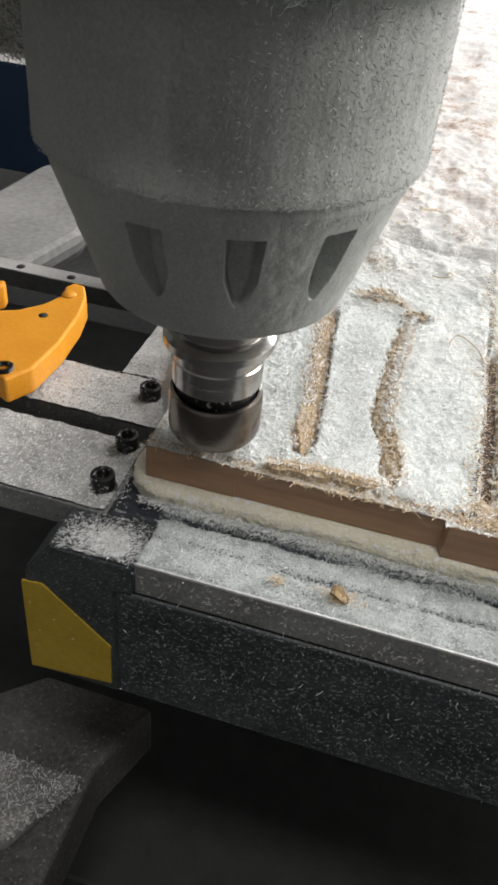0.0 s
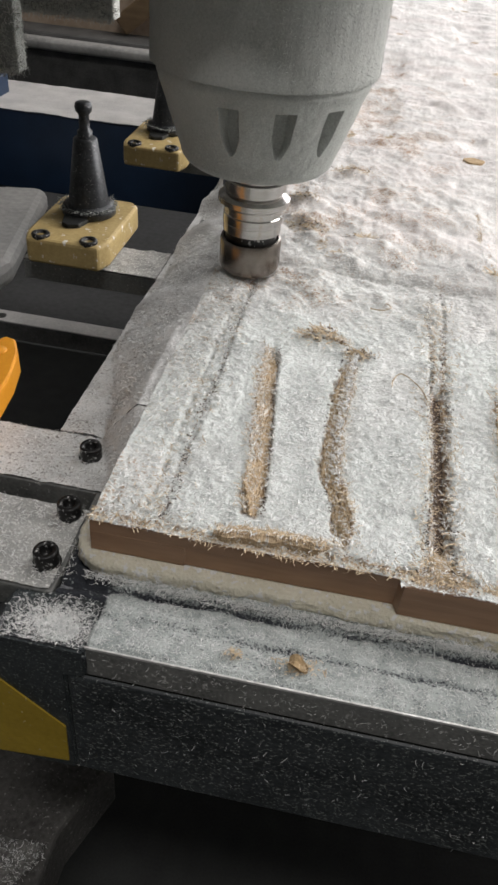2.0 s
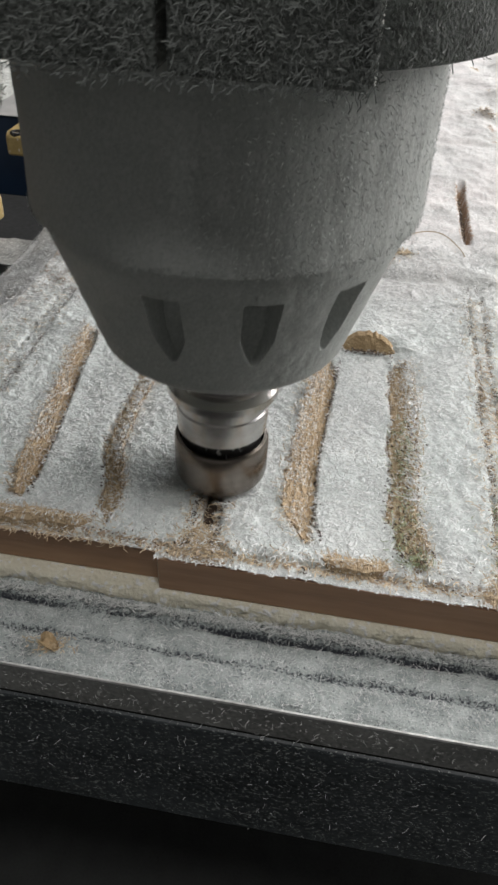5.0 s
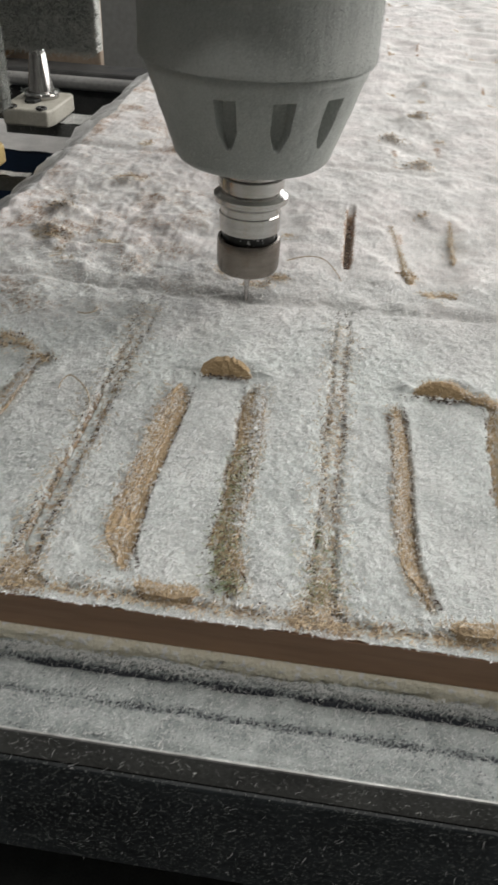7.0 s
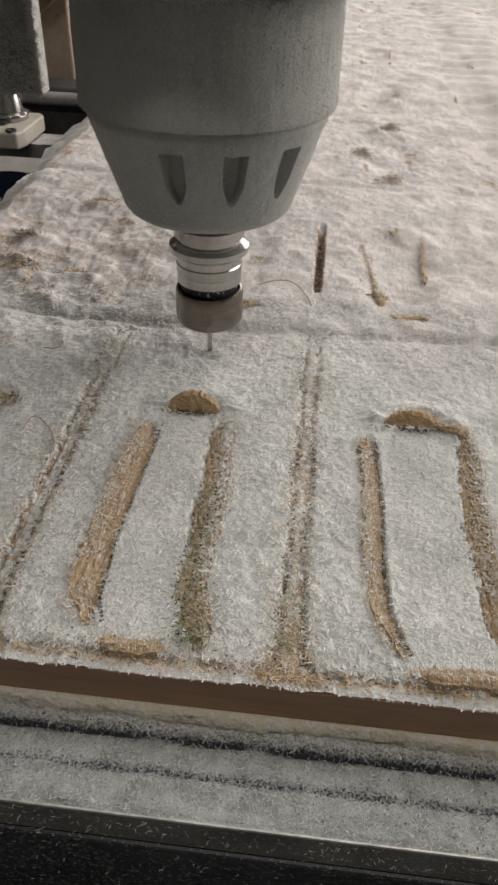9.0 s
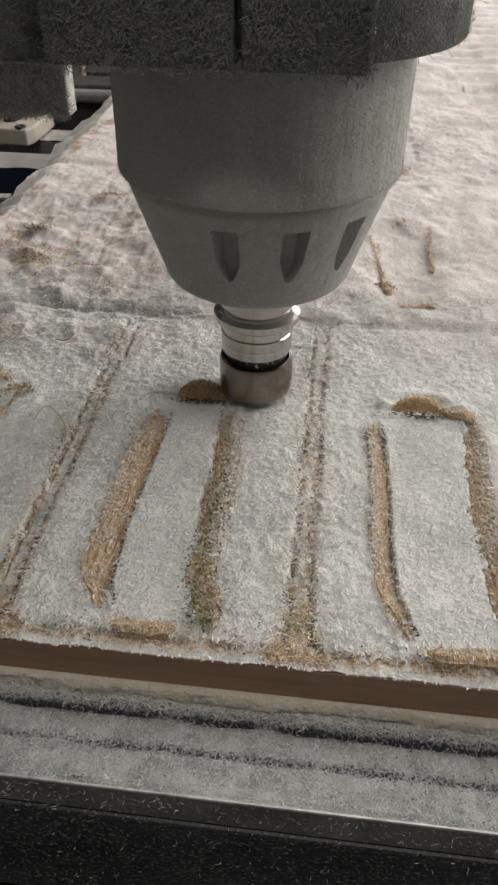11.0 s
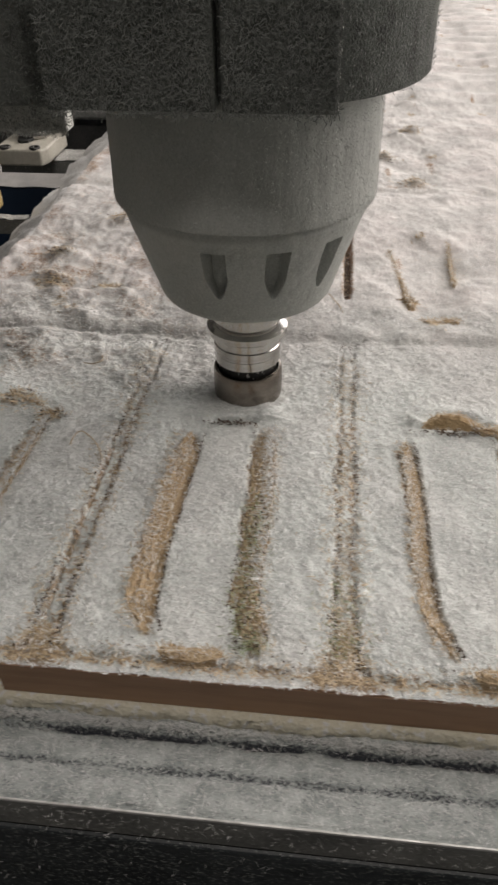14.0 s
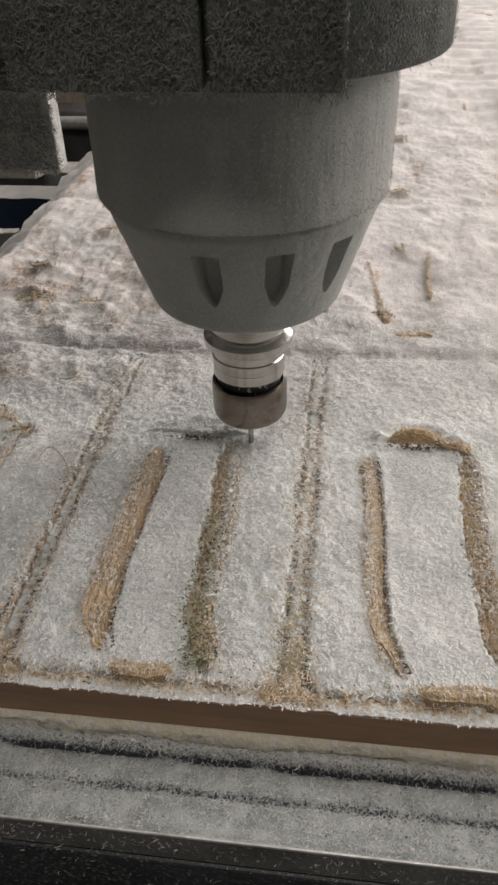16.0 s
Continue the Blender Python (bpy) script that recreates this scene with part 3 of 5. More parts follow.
def fibre_mask(X, Y):
    cx, cy, i, j = cell(X, Y)
    wob = 0.004 * (fbm(X, Y, 40, 3, 19) - 0.5)
    near = 1 / (1 + np.exp((Y - 0.285) / 0.004))
    spots = fbm(X, Y, 420, 3, 21)
    edge = piece_edge(X, Y) + 0.4 * wob
    m = 0.72 * gauss(edge - 0.0012, 0.0034) * np.clip(spots * 4.0 - 1.4, 0, 1) * near * np.where(X < 0.09, 0.5, 1.0) * np.clip((0.275 - Y) / 0.10, 0.25, 1)
    m = np.maximum(m, 0.70 * gauss(Y - 0.0045 + wob, 0.0030) * np.clip(spots * 2.8 - 0.6, 0, 1))
    for x0, y0, y1, w in ((0.1572, 0.024, 0.150, 0.0050), (0.2870, 0.346, 0.460, 0.0046)):
        m = np.maximum(m, box_soft(X - x0, w, 0.001) * box_soft(Y - (y0 + y1) / 2, (y1 - y0) / 2, 0.003) * np.clip(spots * 2.6 - 0.5, 0, 1))
    m = np.maximum(m, (0.17 + 0.34 * np.clip(fbm(X, Y, 60, 4, 23) * 2.2 - 0.75, 0, 1)) / (1 + np.exp((X - 0.025 - wob) / 0.0012)) * (Y < 0.30) * (0.6 + 0.6 * spots))
    for x0 in (0.1572, 0.2880, 0.4185):
        fan = np.clip(1 - np.abs(X - x0 + wob) / np.maximum(0.019 * (1 - Y / 0.028), 0.0005), 0, 1) * (Y < 0.027)
        m = np.maximum(m, 0.72 * np.clip(fan * 2.5, 0, 1) * (0.5 + spots))
    rag = band_rag(X, Y)
    for band in BANDS:
        d, half, on = band_offset(band, X, Y, rag)
        m = np.maximum(m, on * box_soft(d, half + 0.0010, 0.0006) * (0.6 + 0.5 * spots))
    blot = np.clip(fbm(X, Y, 16, 4, 25) * 3.0 - 1.45, 0, 1)
    rim = gauss(np.abs(cx - 0.0640) - 0.0235, 0.0035) * box_soft(cy - 0.070, 0.058, 0.004) + gauss(cy - 0.014, 0.0035) * box_soft(cx - 0.064, 0.021, 0.003)
    m = np.maximum(m, (1 - near) * (0.05 + 0.10 * blot + 0.55 * rim * np.clip(fbm(X, Y, 34, 3, 69) * 4 - 2.0, 0, 1)) * (0.5 + spots))
    # left dust: matted dirt, plus the gantry's gloom painted into the mask
    dirt_and_gloom = np.clip((Y - 0.17) / 0.06, 0, 1) * np.clip((0.25 - X) / 0.12, 0, 1) * np.clip((1.15 - Y) / 0.3, 0, 1)
    m = np.maximum(m, dirt_and_gloom * (0.19 + 0.40 * np.clip(fbm(X, Y, 38, 4, 24) * 3.2 - 1.45, 0, 1)) * (0.4 + spots))
    lines = np.clip(-np.sin(2 * np.pi * (Y + 0.012 * fbm(X, Y, 6, 2, 11)) / 0.062) * 4 - 2.6, 0, 1) * np.clip((X - 0.53) / 0.03, 0, 1) * np.clip((Y - 1.15) / 0.1, 0, 1)
    m = np.maximum(m, 0.9 * lines * np.clip(fbm(X, Y, 11, 3, 29) * 5 - 1.8, 0, 1))
    return np.maximum(m, 0.12 * near * np.clip(fbm(X, Y, 45, 3, 27) * 3 - 1.4, 0, 1))


def dust_tint(X, Y):
    """Cool tint near the front, warmer further back, with random warm patches."""
    return np.clip((Y - 0.20 + 0.10 * (fbm(X, Y, 14, 3, 26) - 0.5)) / 0.14, 0, 1) * 0.75 + 0.5 * np.clip(fbm(X, Y, 22, 3, 28) * 2 - 0.8, 0, 1)


xs = np.concatenate([np.arange(0.0005, 0.47, 0.00085), np.arange(0.47, 0.75, 0.004), np.arange(0.75, 1.281, 0.012)])
ys = np.concatenate([np.arange(-0.0024, 0.320, 0.0010), np.arange(0.320, 0.85, 0.0026), np.arange(0.85, 2.5, 0.007)])
me = grid_mesh("wood_dust", xs, ys, dust_height, fibre_mask, dust_tint)
co = np.empty(len(me.vertices) * 3)
me.vertices.foreach_get("co", co)
co = co.reshape(-1, 3)
step = (co[:, 0] < STEP_X) & (co[:, 1] < 0.0035)
co[step, 1] = np.maximum(co[step, 1], 0.0013)
me.vertices.foreach_set("co", co.ravel())
me.update()
me.materials.append(DUST)
tagged(new("wood_dust", me), "thick layer of white milling dust over the sheet", "dust", kind="stuff")


# ---- slotted rack plate beside the sheet ----
PLATE_Z = -0.0300
rack = new("rack_plate")
tagged(rack, "grey steel rack plate with long openings, covered in dust", "rack plate")
for name, x0, x1, y0, y1 in (
    ("front_strip", -0.62, -0.0122, -0.0190, 0.0360),
    ("slot_strip", -0.62, -0.0045, 0.0485, 0.0925),
    ("slot_end", -0.0150, -0.004, 0.0360, 0.0485),
    ("long_strip", -0.0520, -0.004, 0.0925, 2.40),
    ("cross_bar", -0.1600, -0.0520, 0.2880, 0.3350),
    ("cross_bar", -0.1600, -0.0520, 0.5650, 0.5790),
    ("cross_bar", -0.1600, -0.0520, 0.7680, 0.8200),
):
    part(name, box_bm(x0, x1, y0, y1, PLATE_Z - 0.016, PLATE_Z - 0.0008, 0.0006), GREY_STEEL, rack)


def slope_rise(x, y):
    """How high the drifted dust leans against the sheet's side, wider further back."""
    toe = -0.013 - 0.037 * np.clip((y - 0.060) / 0.12, 0, 1)
    return 0.0285 * np.clip((y - 0.045) / 0.045, 0, 1) * np.clip((x - toe) / (-0.003 - toe), 0, 1) ** 0.8


def plate_dust(name, x0, x1, y0, y1, seed, ramp=False, step=0.0016):
    xs, ys = np.arange(x0, x1, step), np.arange(y0, y1, step if y1 < 0.6 else 0.004)

    def h(X, Y):
        z = PLATE_Z + 0.0006 + 0.0020 * (fbm(X, Y, 90, 4, seed) - 0.35) + 0.0016 * (fbm(X, Y, 330, 3, seed + 1) - 0.5)
        if ramp:
            rise = np.clip((Y - 0.045) / 0.045, 0, 1)
            z = z + slope_rise(X + (0.010 + 0.022 * np.clip((Y - 0.2) / 0.2, 0, 1)) * (fbm(X, Y, 25, 3, 49) - 0.5), Y) + rise * (0.004 + 0.0100 * np.clip((Y - 0.2) / 0.15, 0, 1)) * (fbm(X, Y, 30, 4, seed + 3) - 0.5)
        return z

    me = grid_mesh(name, xs, ys, h, (lambda X, Y: 0.12 + 0.16 * np.clip((0.30 - Y) / 0.1, 0, 1) * np.clip(-X / 0.02, 0.3, 1) * (0.5 + fbm(X, Y, 70, 3, seed + 6)) + 0.16 * np.clip((Y - 0.2) / 0.1, 0, 1) * np.clip(fbm(X, Y, 30, 4, seed + 5) * 3 - 1.25, 0, 1)) if ramp else None)
    me.materials.append(SLOPE_DUST if ramp else DUSTY_PLATE)
    return tagged(new(name, me), "white milling dust lying on the rack plate", "dust", kind="stuff")


plate_dust("plate_dust", -0.30, -0.0126, -0.0186, 0.0356, 41)
plate_dust("plate_dust", -0.30, 0.0030, 0.0489, 0.0921, 44, True)
plate_dust("plate_dust", -0.0516, 0.0030, 0.0912, 0.34, 47, True)
plate_dust("plate_dust", -0.0516, 0.0030, 0.338, 2.40, 47, True, 0.003)
plate_dust("plate_dust", -0.1596, -0.0516, 0.2884, 0.3346, 53)
plate_dust("plate_dust", -0.1596, -0.0516, 0.5654, 0.5786, 56)
plate_dust("plate_dust", -0.1596, -0.0516, 0.7684, 0.8196, 59)


def socket_bolt(x, y, r=0.0060):
    bolt = new("socket_bolt")
    bolt.location = (x, y, PLATE_Z)
    tagged(bolt, "black socket head bolt with dust in its socket", "bolt", "bolts of the rack plate")
    part("head", lathe_bm([(0, 0.0040), (r * 0.52, 0.0040), (r * 0.54, 0.0086), (r * 0.62, 0.0095), (r * 0.92, 0.0095), (r, 0.0087), (r, 0.0)], 28), BLACKENED, bolt)
    part("washer", lathe_bm([(r * 0.8, 0.0012), (r * 1.12, 0.0012), (r * 1.16, 0.0008), (r * 1.16, 0.0)], 28), BLACKENED, bolt)
    return bolt


for x, y in ((-0.0265, 0.0735), (-0.0215, 0.0285), (-0.0205, -0.0035)):
    socket_bolt(x, y)


# ---- tool holders in their forks ----
def tool_holder(x, y, block, cone, label):
    holder = new("tool_fork")
    holder.location = (x, y, PLATE_Z)
    tagged(holder, label, "tool fork", "tool forks of the rack")
    body = prism_bm([(-0.028, -0.062), (0.028, -0.062), (0.033, -0.048), (0.033, 0.026), (0.026, 0.034), (-0.026, 0.034), (-0.033, 0.026), (-0.033, -0.048)], 0.004, 0.024, 0.0025)
    part("fork_block", body, block, holder)
    # no opening is cut; a dark solid paints the shaded mouth
    part("slot", prism_bm([(-0.0105, -0.0330), (-0.0050, -0.0365), (0.0035, -0.0330), (0.0080, -0.0150), (-0.0150, -0.0150)], 0.0235, 0.0275, 0.0008), DARK, holder, "dark piece that paints the shade in the fork mouth")
    for sx in (-0.019, 0.019):
        part("screw", lathe_bm([(0, 0.0215), (0.0040, 0.0225), (0.0044, 0.0262), (0.0066, 0.0262), (0.0070, 0.0254), (0.0070, 0.020)], 20, (sx, -0.0545, 0)), BLACKENED, holder, "black cap screw")
    tool = new("taper_tool")
    tool.location = (x, y, PLATE_Z + 0.0242)
    tagged(tool, ("polished" if cone is STEEL else "black oiled") + " steel taper with a pull stud standing in a fork", "tool", "tools in the rack")
    part("flange", lathe_bm([(0, 0.0), (0.0205, 0.0), (0.0215, 0.0008), (0.0215, 0.0052), (0.0200, 0.0078), (0.0165, 0.0090)], 40), cone, tool)
    part("taper", lathe_bm([(0.0165, 0.0078), (0.0160, 0.0100), (0.0092, 0.0580), (0.0080, 0.0592), (0, 0.0592)], 40), cone, tool)
    part("pull_stud", lathe_bm([(0.0058, 0.0590), (0.0058, 0.0640), (0.0040, 0.0655), (0.0040, 0.0760), (0.0062, 0.0785), (0.0066, 0.0815), (0.0060, 0.0842), (0.0040, 0.0852), (0, 0.0852)], 28), cone, tool)
    rr = random.Random(int(y * 1000))
    ring = [(math.cos(a) * r, math.sin(a) * r, 0.0058 + rr.uniform(0, 0.002)) for a, r in ((rr.uniform(0, 6.283), rr.uniform(0.0165, 0.0235)) for _ in range(620))]
    ob = strands("dust_ring", ring, 0.0034, 0.00030, FUR, "white dust round the flange", 0.5, 31)
    ob.parent = tool
    for key in ("category", "kind"):
        del ob[key]
    return holder


tool_holder(-0.1225, 0.3390, PALE_YELLOW, TAPER, "pale yellow plastic tool fork block on a cross bar")
tool_holder(-0.1205, 0.5700, PALE_YELLOW, TAPER, "pale yellow plastic tool fork block on a cross bar")
tool_holder(-0.1170, 0.7930, WHITE_PLASTIC, STEEL, "off-white plastic tool fork block on a cross bar")


def orange_clip(dx, dy):
    clip = new("orange_fork")
    clip.location = (dx, dy, 0)
    tagged(clip, "empty orange plastic tool fork with one curved arm", "tool fork", "tool forks of the rack")
    arm = prism_bm([(-0.135, 0.056), (-0.0940, 0.0350), (-0.0860, 0.050), (-0.0845, 0.080), (-0.0880, 0.112), (-0.0935, 0.134), (-0.1010, 0.147), (-0.1085, 0.149), (-0.1120, 0.141), (-0.1080, 0.132), (-0.1140, 0.116), (-0.1240, 0.104), (-0.1350, 0.098)], -0.0260, -0.0100, 0.0015)
    part("arm", arm, ORANGE, clip)
    other = [(-0.1500, 0.108), (-0.1510, 0.118), (-0.1465, 0.125), (-0.1490, 0.133), (-0.1560, 0.132), (-0.1635, 0.120), (-0.1680, 0.100), (-0.1560, 0.096)]
    part("arm", prism_bm(other, -0.0260, -0.0100, 0.0015), ORANGE, clip)
    part("roller", lathe_bm([(0, 0.0), (0.0042, 0.0), (0.0045, -0.0006), (0.0045, -0.010)], 24, (-0.1045, 0.1320, -0.0090)), ORANGE, clip)
    # dark disc that paints the shaded hole on the uncut arm
    part("hole", lathe_bm([(0, 0.0), (0.0028, 0.0), (0.0028, -0.001)], 16, (-0.1070, 0.1030, -0.0098)), DARK, clip)
    part("screw", lathe_bm([(0, 0.0), (0.0030, 0.0), (0.0032, 0.0030), (0.0052, 0.0030), (0.0052, -0.003)], 20, (-0.0990, 0.0440, -0.0110)), BLACKENED, clip)


orange_clip(0, 0)

# ---- machine frame below and behind the rack ----
tagged(part("blue_beam", box_bm(-1.60, -0.055, 0.905, 1.05, -0.235, -0.112, 0.003), BLUE), "dark blue painted frame beam behind the rack", "beam")
tagged(part("blue_box", box_bm(-1.30, -0.50, 0.868, 0.992, -0.2500, -0.0815, 0.003), BLUE), "dark blue steel box against the frame beam", "box")
me = grid_mesh("box_dust", np.arange(-1.0, -0.501, 0.006), np.arange(0.8685, 0.992, 0.006), lambda X, Y: -0.0805 + 0.002 * (fbm(X, Y, 30, 3, 73) - 0.3))
me.materials.append(PALE_DUST)
tagged(new("box_dust", me), "even white dust on the blue box", "dust", kind="stuff")
me = grid_mesh("beam_dust", np.arange(-1.0, -0.06, 0.006), np.arange(0.902, 1.052, 0.006), lambda X, Y: -0.1110 + 0.004 * (fbm(X, Y, 30, 3, 71) - 0.3))
me.materials.append(PALE_DUST)
tagged(new("beam_dust", me), "even white dust on the blue beam", "dust", kind="stuff")
tagged(part("dust_tray", prism_bm([(-0.3550, 0.475), (-0.332, 0.600), (-0.380, 0.835), (-0.400, 0.845), (-0.480, 0.822), (-0.497, 0.800), (-0.503, 0.680), (-0.520, 0.520)], -0.235, -0.200, 0.012), RAIL_GREY), "grey sheet metal cover dulled by dust below the rack", "cover")
rail = new("lower_rail")
tagged(rail, "thin dusty metal rail with holes under the rack", "rail")
part("bar", box_bm(-1.20, -0.10, 0.328, 0.348, -0.135, -0.118, 0.001), DULL, rail)
part("bar_dust", box_bm(-1.20, -0.10, 0.3285, 0.3475, -0.1178, -0.1168, 0.0004), PALE_DUST, rail, "thin even dust on the rail")
for x in (-0.2122, -0.2647, -0.3172):
    # dark disc that paints each shaded hole on the uncut rail
    part("hole", lathe_bm([(0, 0.0), (0.0042, 0.0), (0.0042, -0.001)], 16, (x, 0.3370, -0.1164)), DARK, rail)
back = new("grey_beam")
tagged(back, "dark metal beam with a highlight painted on its rounded lip across the back of the rack", "beam")
part("web", box_bm(-1.80, -0.06, 1.368, 1.400, -0.42, -0.125, 0.002), DULL, back)
# paler grey paints the highlight along the beam's top edge
part("lip", box_bm(-1.80, -0.06, 1.352, 1.385, -0.1300, -0.1080, 0.009, 4), RAIL_GREY, back, "rounded lip in paler grey that paints the edge highlight")
part("shoulder", box_bm(-1.80, -0.06, 1.386, 1.470, -0.130, -0.103, 0.006), DULL, back)
tagged(part("beige_board", box_bm(-1.70, -0.25, 1.475, 1.500, -0.13, 0.10, 0.004), BEIGE), "beige board leaning behind the back beam", "board")
pole = prism_bm([(-0.020, -0.02), (0.020, -0.02), (0.020, 0.02), (-0.020, 0.02)], 0.0, 0.62, 0.006)
bmesh.ops.rotate(pole, verts=pole.verts[:], cent=(0, 0, 0), matrix=Matrix.Rotation(radians(52), 3, "Y"))
bmesh.ops.translate(pole, verts=pole.verts[:], vec=(-0.46, 1.452, -0.086))
tagged(part("wooden_strut", pole, WOOD), "slanting brown wooden strut resting on the back beam", "strut")
cover = new("lower_cover")
tagged(cover, "dusty dark metal cover with a raised step under the beam", "cover")
part("slab", prism_bm([(-0.420, -0.380), (-0.036, -0.090), (-0.036, -0.012), (-0.014, 0.046), (-0.103, 0.047), (-0.420, -0.240)], -0.36, -0.302, 0.004), UNDER, cover)
part("step", prism_bm([(-0.420, -0.360), (-0.066, -0.080), (-0.038, -0.026), (-0.100, -0.027), (-0.420, -0.170)], -0.304, -0.284, 0.006), STEP_DUST, cover, "dust covered raised step")
n = 1500
sx = np.random.RandomState(91).uniform(-0.13, -0.035, n)
sy = np.random.RandomState(92).uniform(-0.085, -0.028, n)
strands("cover_chips", [(x, y, -0.2835) for x, y in zip(sx, sy) if y > -0.080 + 1.5 * max(0, x + 0.062)], 0.0022, 0.00012, STRAND_WHITE, "white slivers on the step of the cover", 0.4, 93)
# added pan: hides the lit floor so the void below reads dark
tagged(part("under_frame", box_bm(-1.6, 1.30, -0.02, 0.86, -0.62, -0.50, 0.005), DARK), "added black pan that keeps the space under the bed dark", "frame")


# ---- ridges of torn fibre ----
def ridge(points, width, height, seed, mat=TAN, lean=0.0):
    """A ragged low wall of torn fibre along a line of points."""
    rng = random.Random(seed)
    pts = [Vector((x, y, 0)) for x, y in points]
    dense = []
    for a, b in zip(pts, pts[1:]):
        n = max(2, int((b - a).length / 0.0016))
        dense += [a.lerp(b, k / n) for k in range(n)]
    dense.append(pts[-1])
    bm = bmesh.new()
    rows = []
    for k, p in enumerate(dense):
        d = (dense[min(k + 1, len(dense) - 1)] - dense[max(k - 1, 0)]).normalized()
        side = Vector((d.y, -d.x, 0))
        f = k / max(1, len(dense) - 1)
        taper = min(1, 0.25 + 6 * min(f, 1 - f)) * (0.92 + 0.35 * noise.noise((k * 0.06, seed, 0)))
        w, h = width * taper * (1 + 0.25 * noise.noise((k * 0.35, seed, 7))), 0.8 * height * min(1, taper * 1.3)
        c = p + side * (0.0012 * noise.noise((k * 0.2, seed, 5)))
        zb = -0.0015
        cross = [(-0.56, zb)]
        for q in range(9):
            sft = -0.5 + q / 8
            top = h * (0.60 + 0.40 * math.cos(sft * 2.4)) * (0.85 + 0.35 * noise.noise((q * 1.7 + seed, k * 0.035, 3.3)) + 0.2 * noise.noise((q * 0.3 + seed, k * 0.3, 8.3)))
            cross.append((sft + 0.05 * rng.uniform(-1, 1), 0.0010 + max(0.0, top + rng.uniform(-1, 1) * 0.0002)))
        cross.append((0.56, zb))
        rows.append([bm.verts.new(c + side * (u * w) + Vector((0, 0, z))) for u, z in cross])
    for a, b in zip(rows, rows[1:]):
        for q in range(len(a) - 1):
            bm.faces.new((a[q], a[q + 1], b[q + 1], b[q]))
    bm.faces.new(rows[0])
    bm.faces.new(rows[-1][::-1])
    bmesh.ops.recalc_face_normals(bm, faces=bm.faces[:])
    return bm


RIDGES = []


def fibre_ridge(points, width, height, seed):
    RIDGES.append((points, width, height))
    return tagged(part("fibre_ridge", ridge(points, width, height, seed), TAN), "ragged ridge of torn tan wood fibre in the dust", "fibre ridge", "ridges in the dust")


def torn_band(band, seed):
    """A sloping strip of torn fibre, striped along its length and ragged at both edges."""
    points, w, side = band
    px, py = [p[0] for p in points], [p[1] for p in points]
    n = int((py[-1] - py[0]) / 0.0009)
    bm = bmesh.new()
    rows = []
    for k in range(n + 1):
        y = py[0] + (py[-1] - py[0]) * k / n
        f = k / n
        ends = min(1, 0.22 + 6 * min(f, 1 - f))
        x0 = float(np.interp(y, py, px))
        row = []
        for q in range(17):
            u = -0.62 + 1.24 * q / 16
            stripe = 0.0011 * noise.noise((q * 1.9 + seed, k * 0.035, 3.3)) + 0.0005 * noise.noise((q * 0.9 + seed, k * 0.33, 8.3)) + 0.00025 * noise.noise((q * 3.7, k * 1.1, seed))
            z = 0.0024 - 0.0046 * (u + 0.5) + 0.0010 * noise.noise((seed, k * 0.05, 1.0)) + stripe
            if q in (0, 16):
                z -= 0.006
            slip = 0.0013 * noise.noise((k * 0.25, seed, q * 0.2)) + 0.0016 * noise.noise((k * 0.06, seed, 4.0))
            row.append(bm.verts.new((x0 + side * (u * w * ends + slip), y + (0.0018 * noise.noise((q * 0.8, seed, 6.0)) if k in (0, n) else 0), z)))
        rows.append(row)
    for a, b in zip(rows, rows[1:]):
        for q in range(16):
            bm.faces.new((a[q], a[q + 1], b[q + 1], b[q]))
    bmesh.ops.recalc_face_normals(bm, faces=bm.faces[:])
    return tagged(part("torn_band", bm, TAN), "sloping band of torn tan wood fibre beside a cut", "fibre band", "bands in the dust")


for index, band in enumerate(BANDS):
    torn_band(band, 3 + 7 * index)
fibre_ridge([(0.0560, 0.0060), (0.0700, 0.0078), (0.0880, 0.0100), (0.1000, 0.0090), (0.1100, 0.0105)], 0.0085, 0.0040, 3)
fibre_ridge([(0.0720, 0.1830), (0.0800, 0.1895), (0.0900, 0.1900), (0.1020, 0.1830)], 0.0055, 0.0034, 4)
fibre_ridge([(0.2090, 0.0100), (0.2160, 0.0084), (0.2260, 0.0080), (0.2370, 0.0105)], 0.0070, 0.0030, 7)
fibre_ridge([(0.3400, 0.0100), (0.3480, 0.0088), (0.3650, 0.0105), (0.3830, 0.0080), (0.3960, 0.0120)], 0.0090, 0.0042, 10)
fibre_ridge([(0.3600, 0.1850), (0.3670, 0.1790), (0.3740, 0.1800), (0.3790, 0.1730)], 0.0070, 0.0050, 11)
fibre_ridge([(0.3215, 0.4330), (0.3270, 0.3900), (0.3330, 0.3420)], 0.0034, 0.0044, 12)
fibre_ridge([(0.3300, 0.3480), (0.3350, 0.3380), (0.3330, 0.3300)], 0.0062, 0.0062, 22)
fibre_ridge([(0.3395, 0.3080), (0.3520, 0.3085), (0.3600, 0.3120), (0.3690, 0.3100)], 0.0044, 0.0050, 13)
fibre_ridge([(0.3740, 0.4650), (0.3715, 0.4200), (0.3705, 0.3700)], 0.0024, 0.0040, 14)
fibre_ridge([(0.1925, 0.4250), (0.1930, 0.3900), (0.1915, 0.3500)], 0.0032, 0.0042, 23)

# loose arch of fibre that the cutter frees
arch = new("fibre_arch")
arch.location = (0.2210, 0.1800, 0.0)
tagged(arch, "loose arched flake of tan wood fibre lying in the dust", "fibre flake")


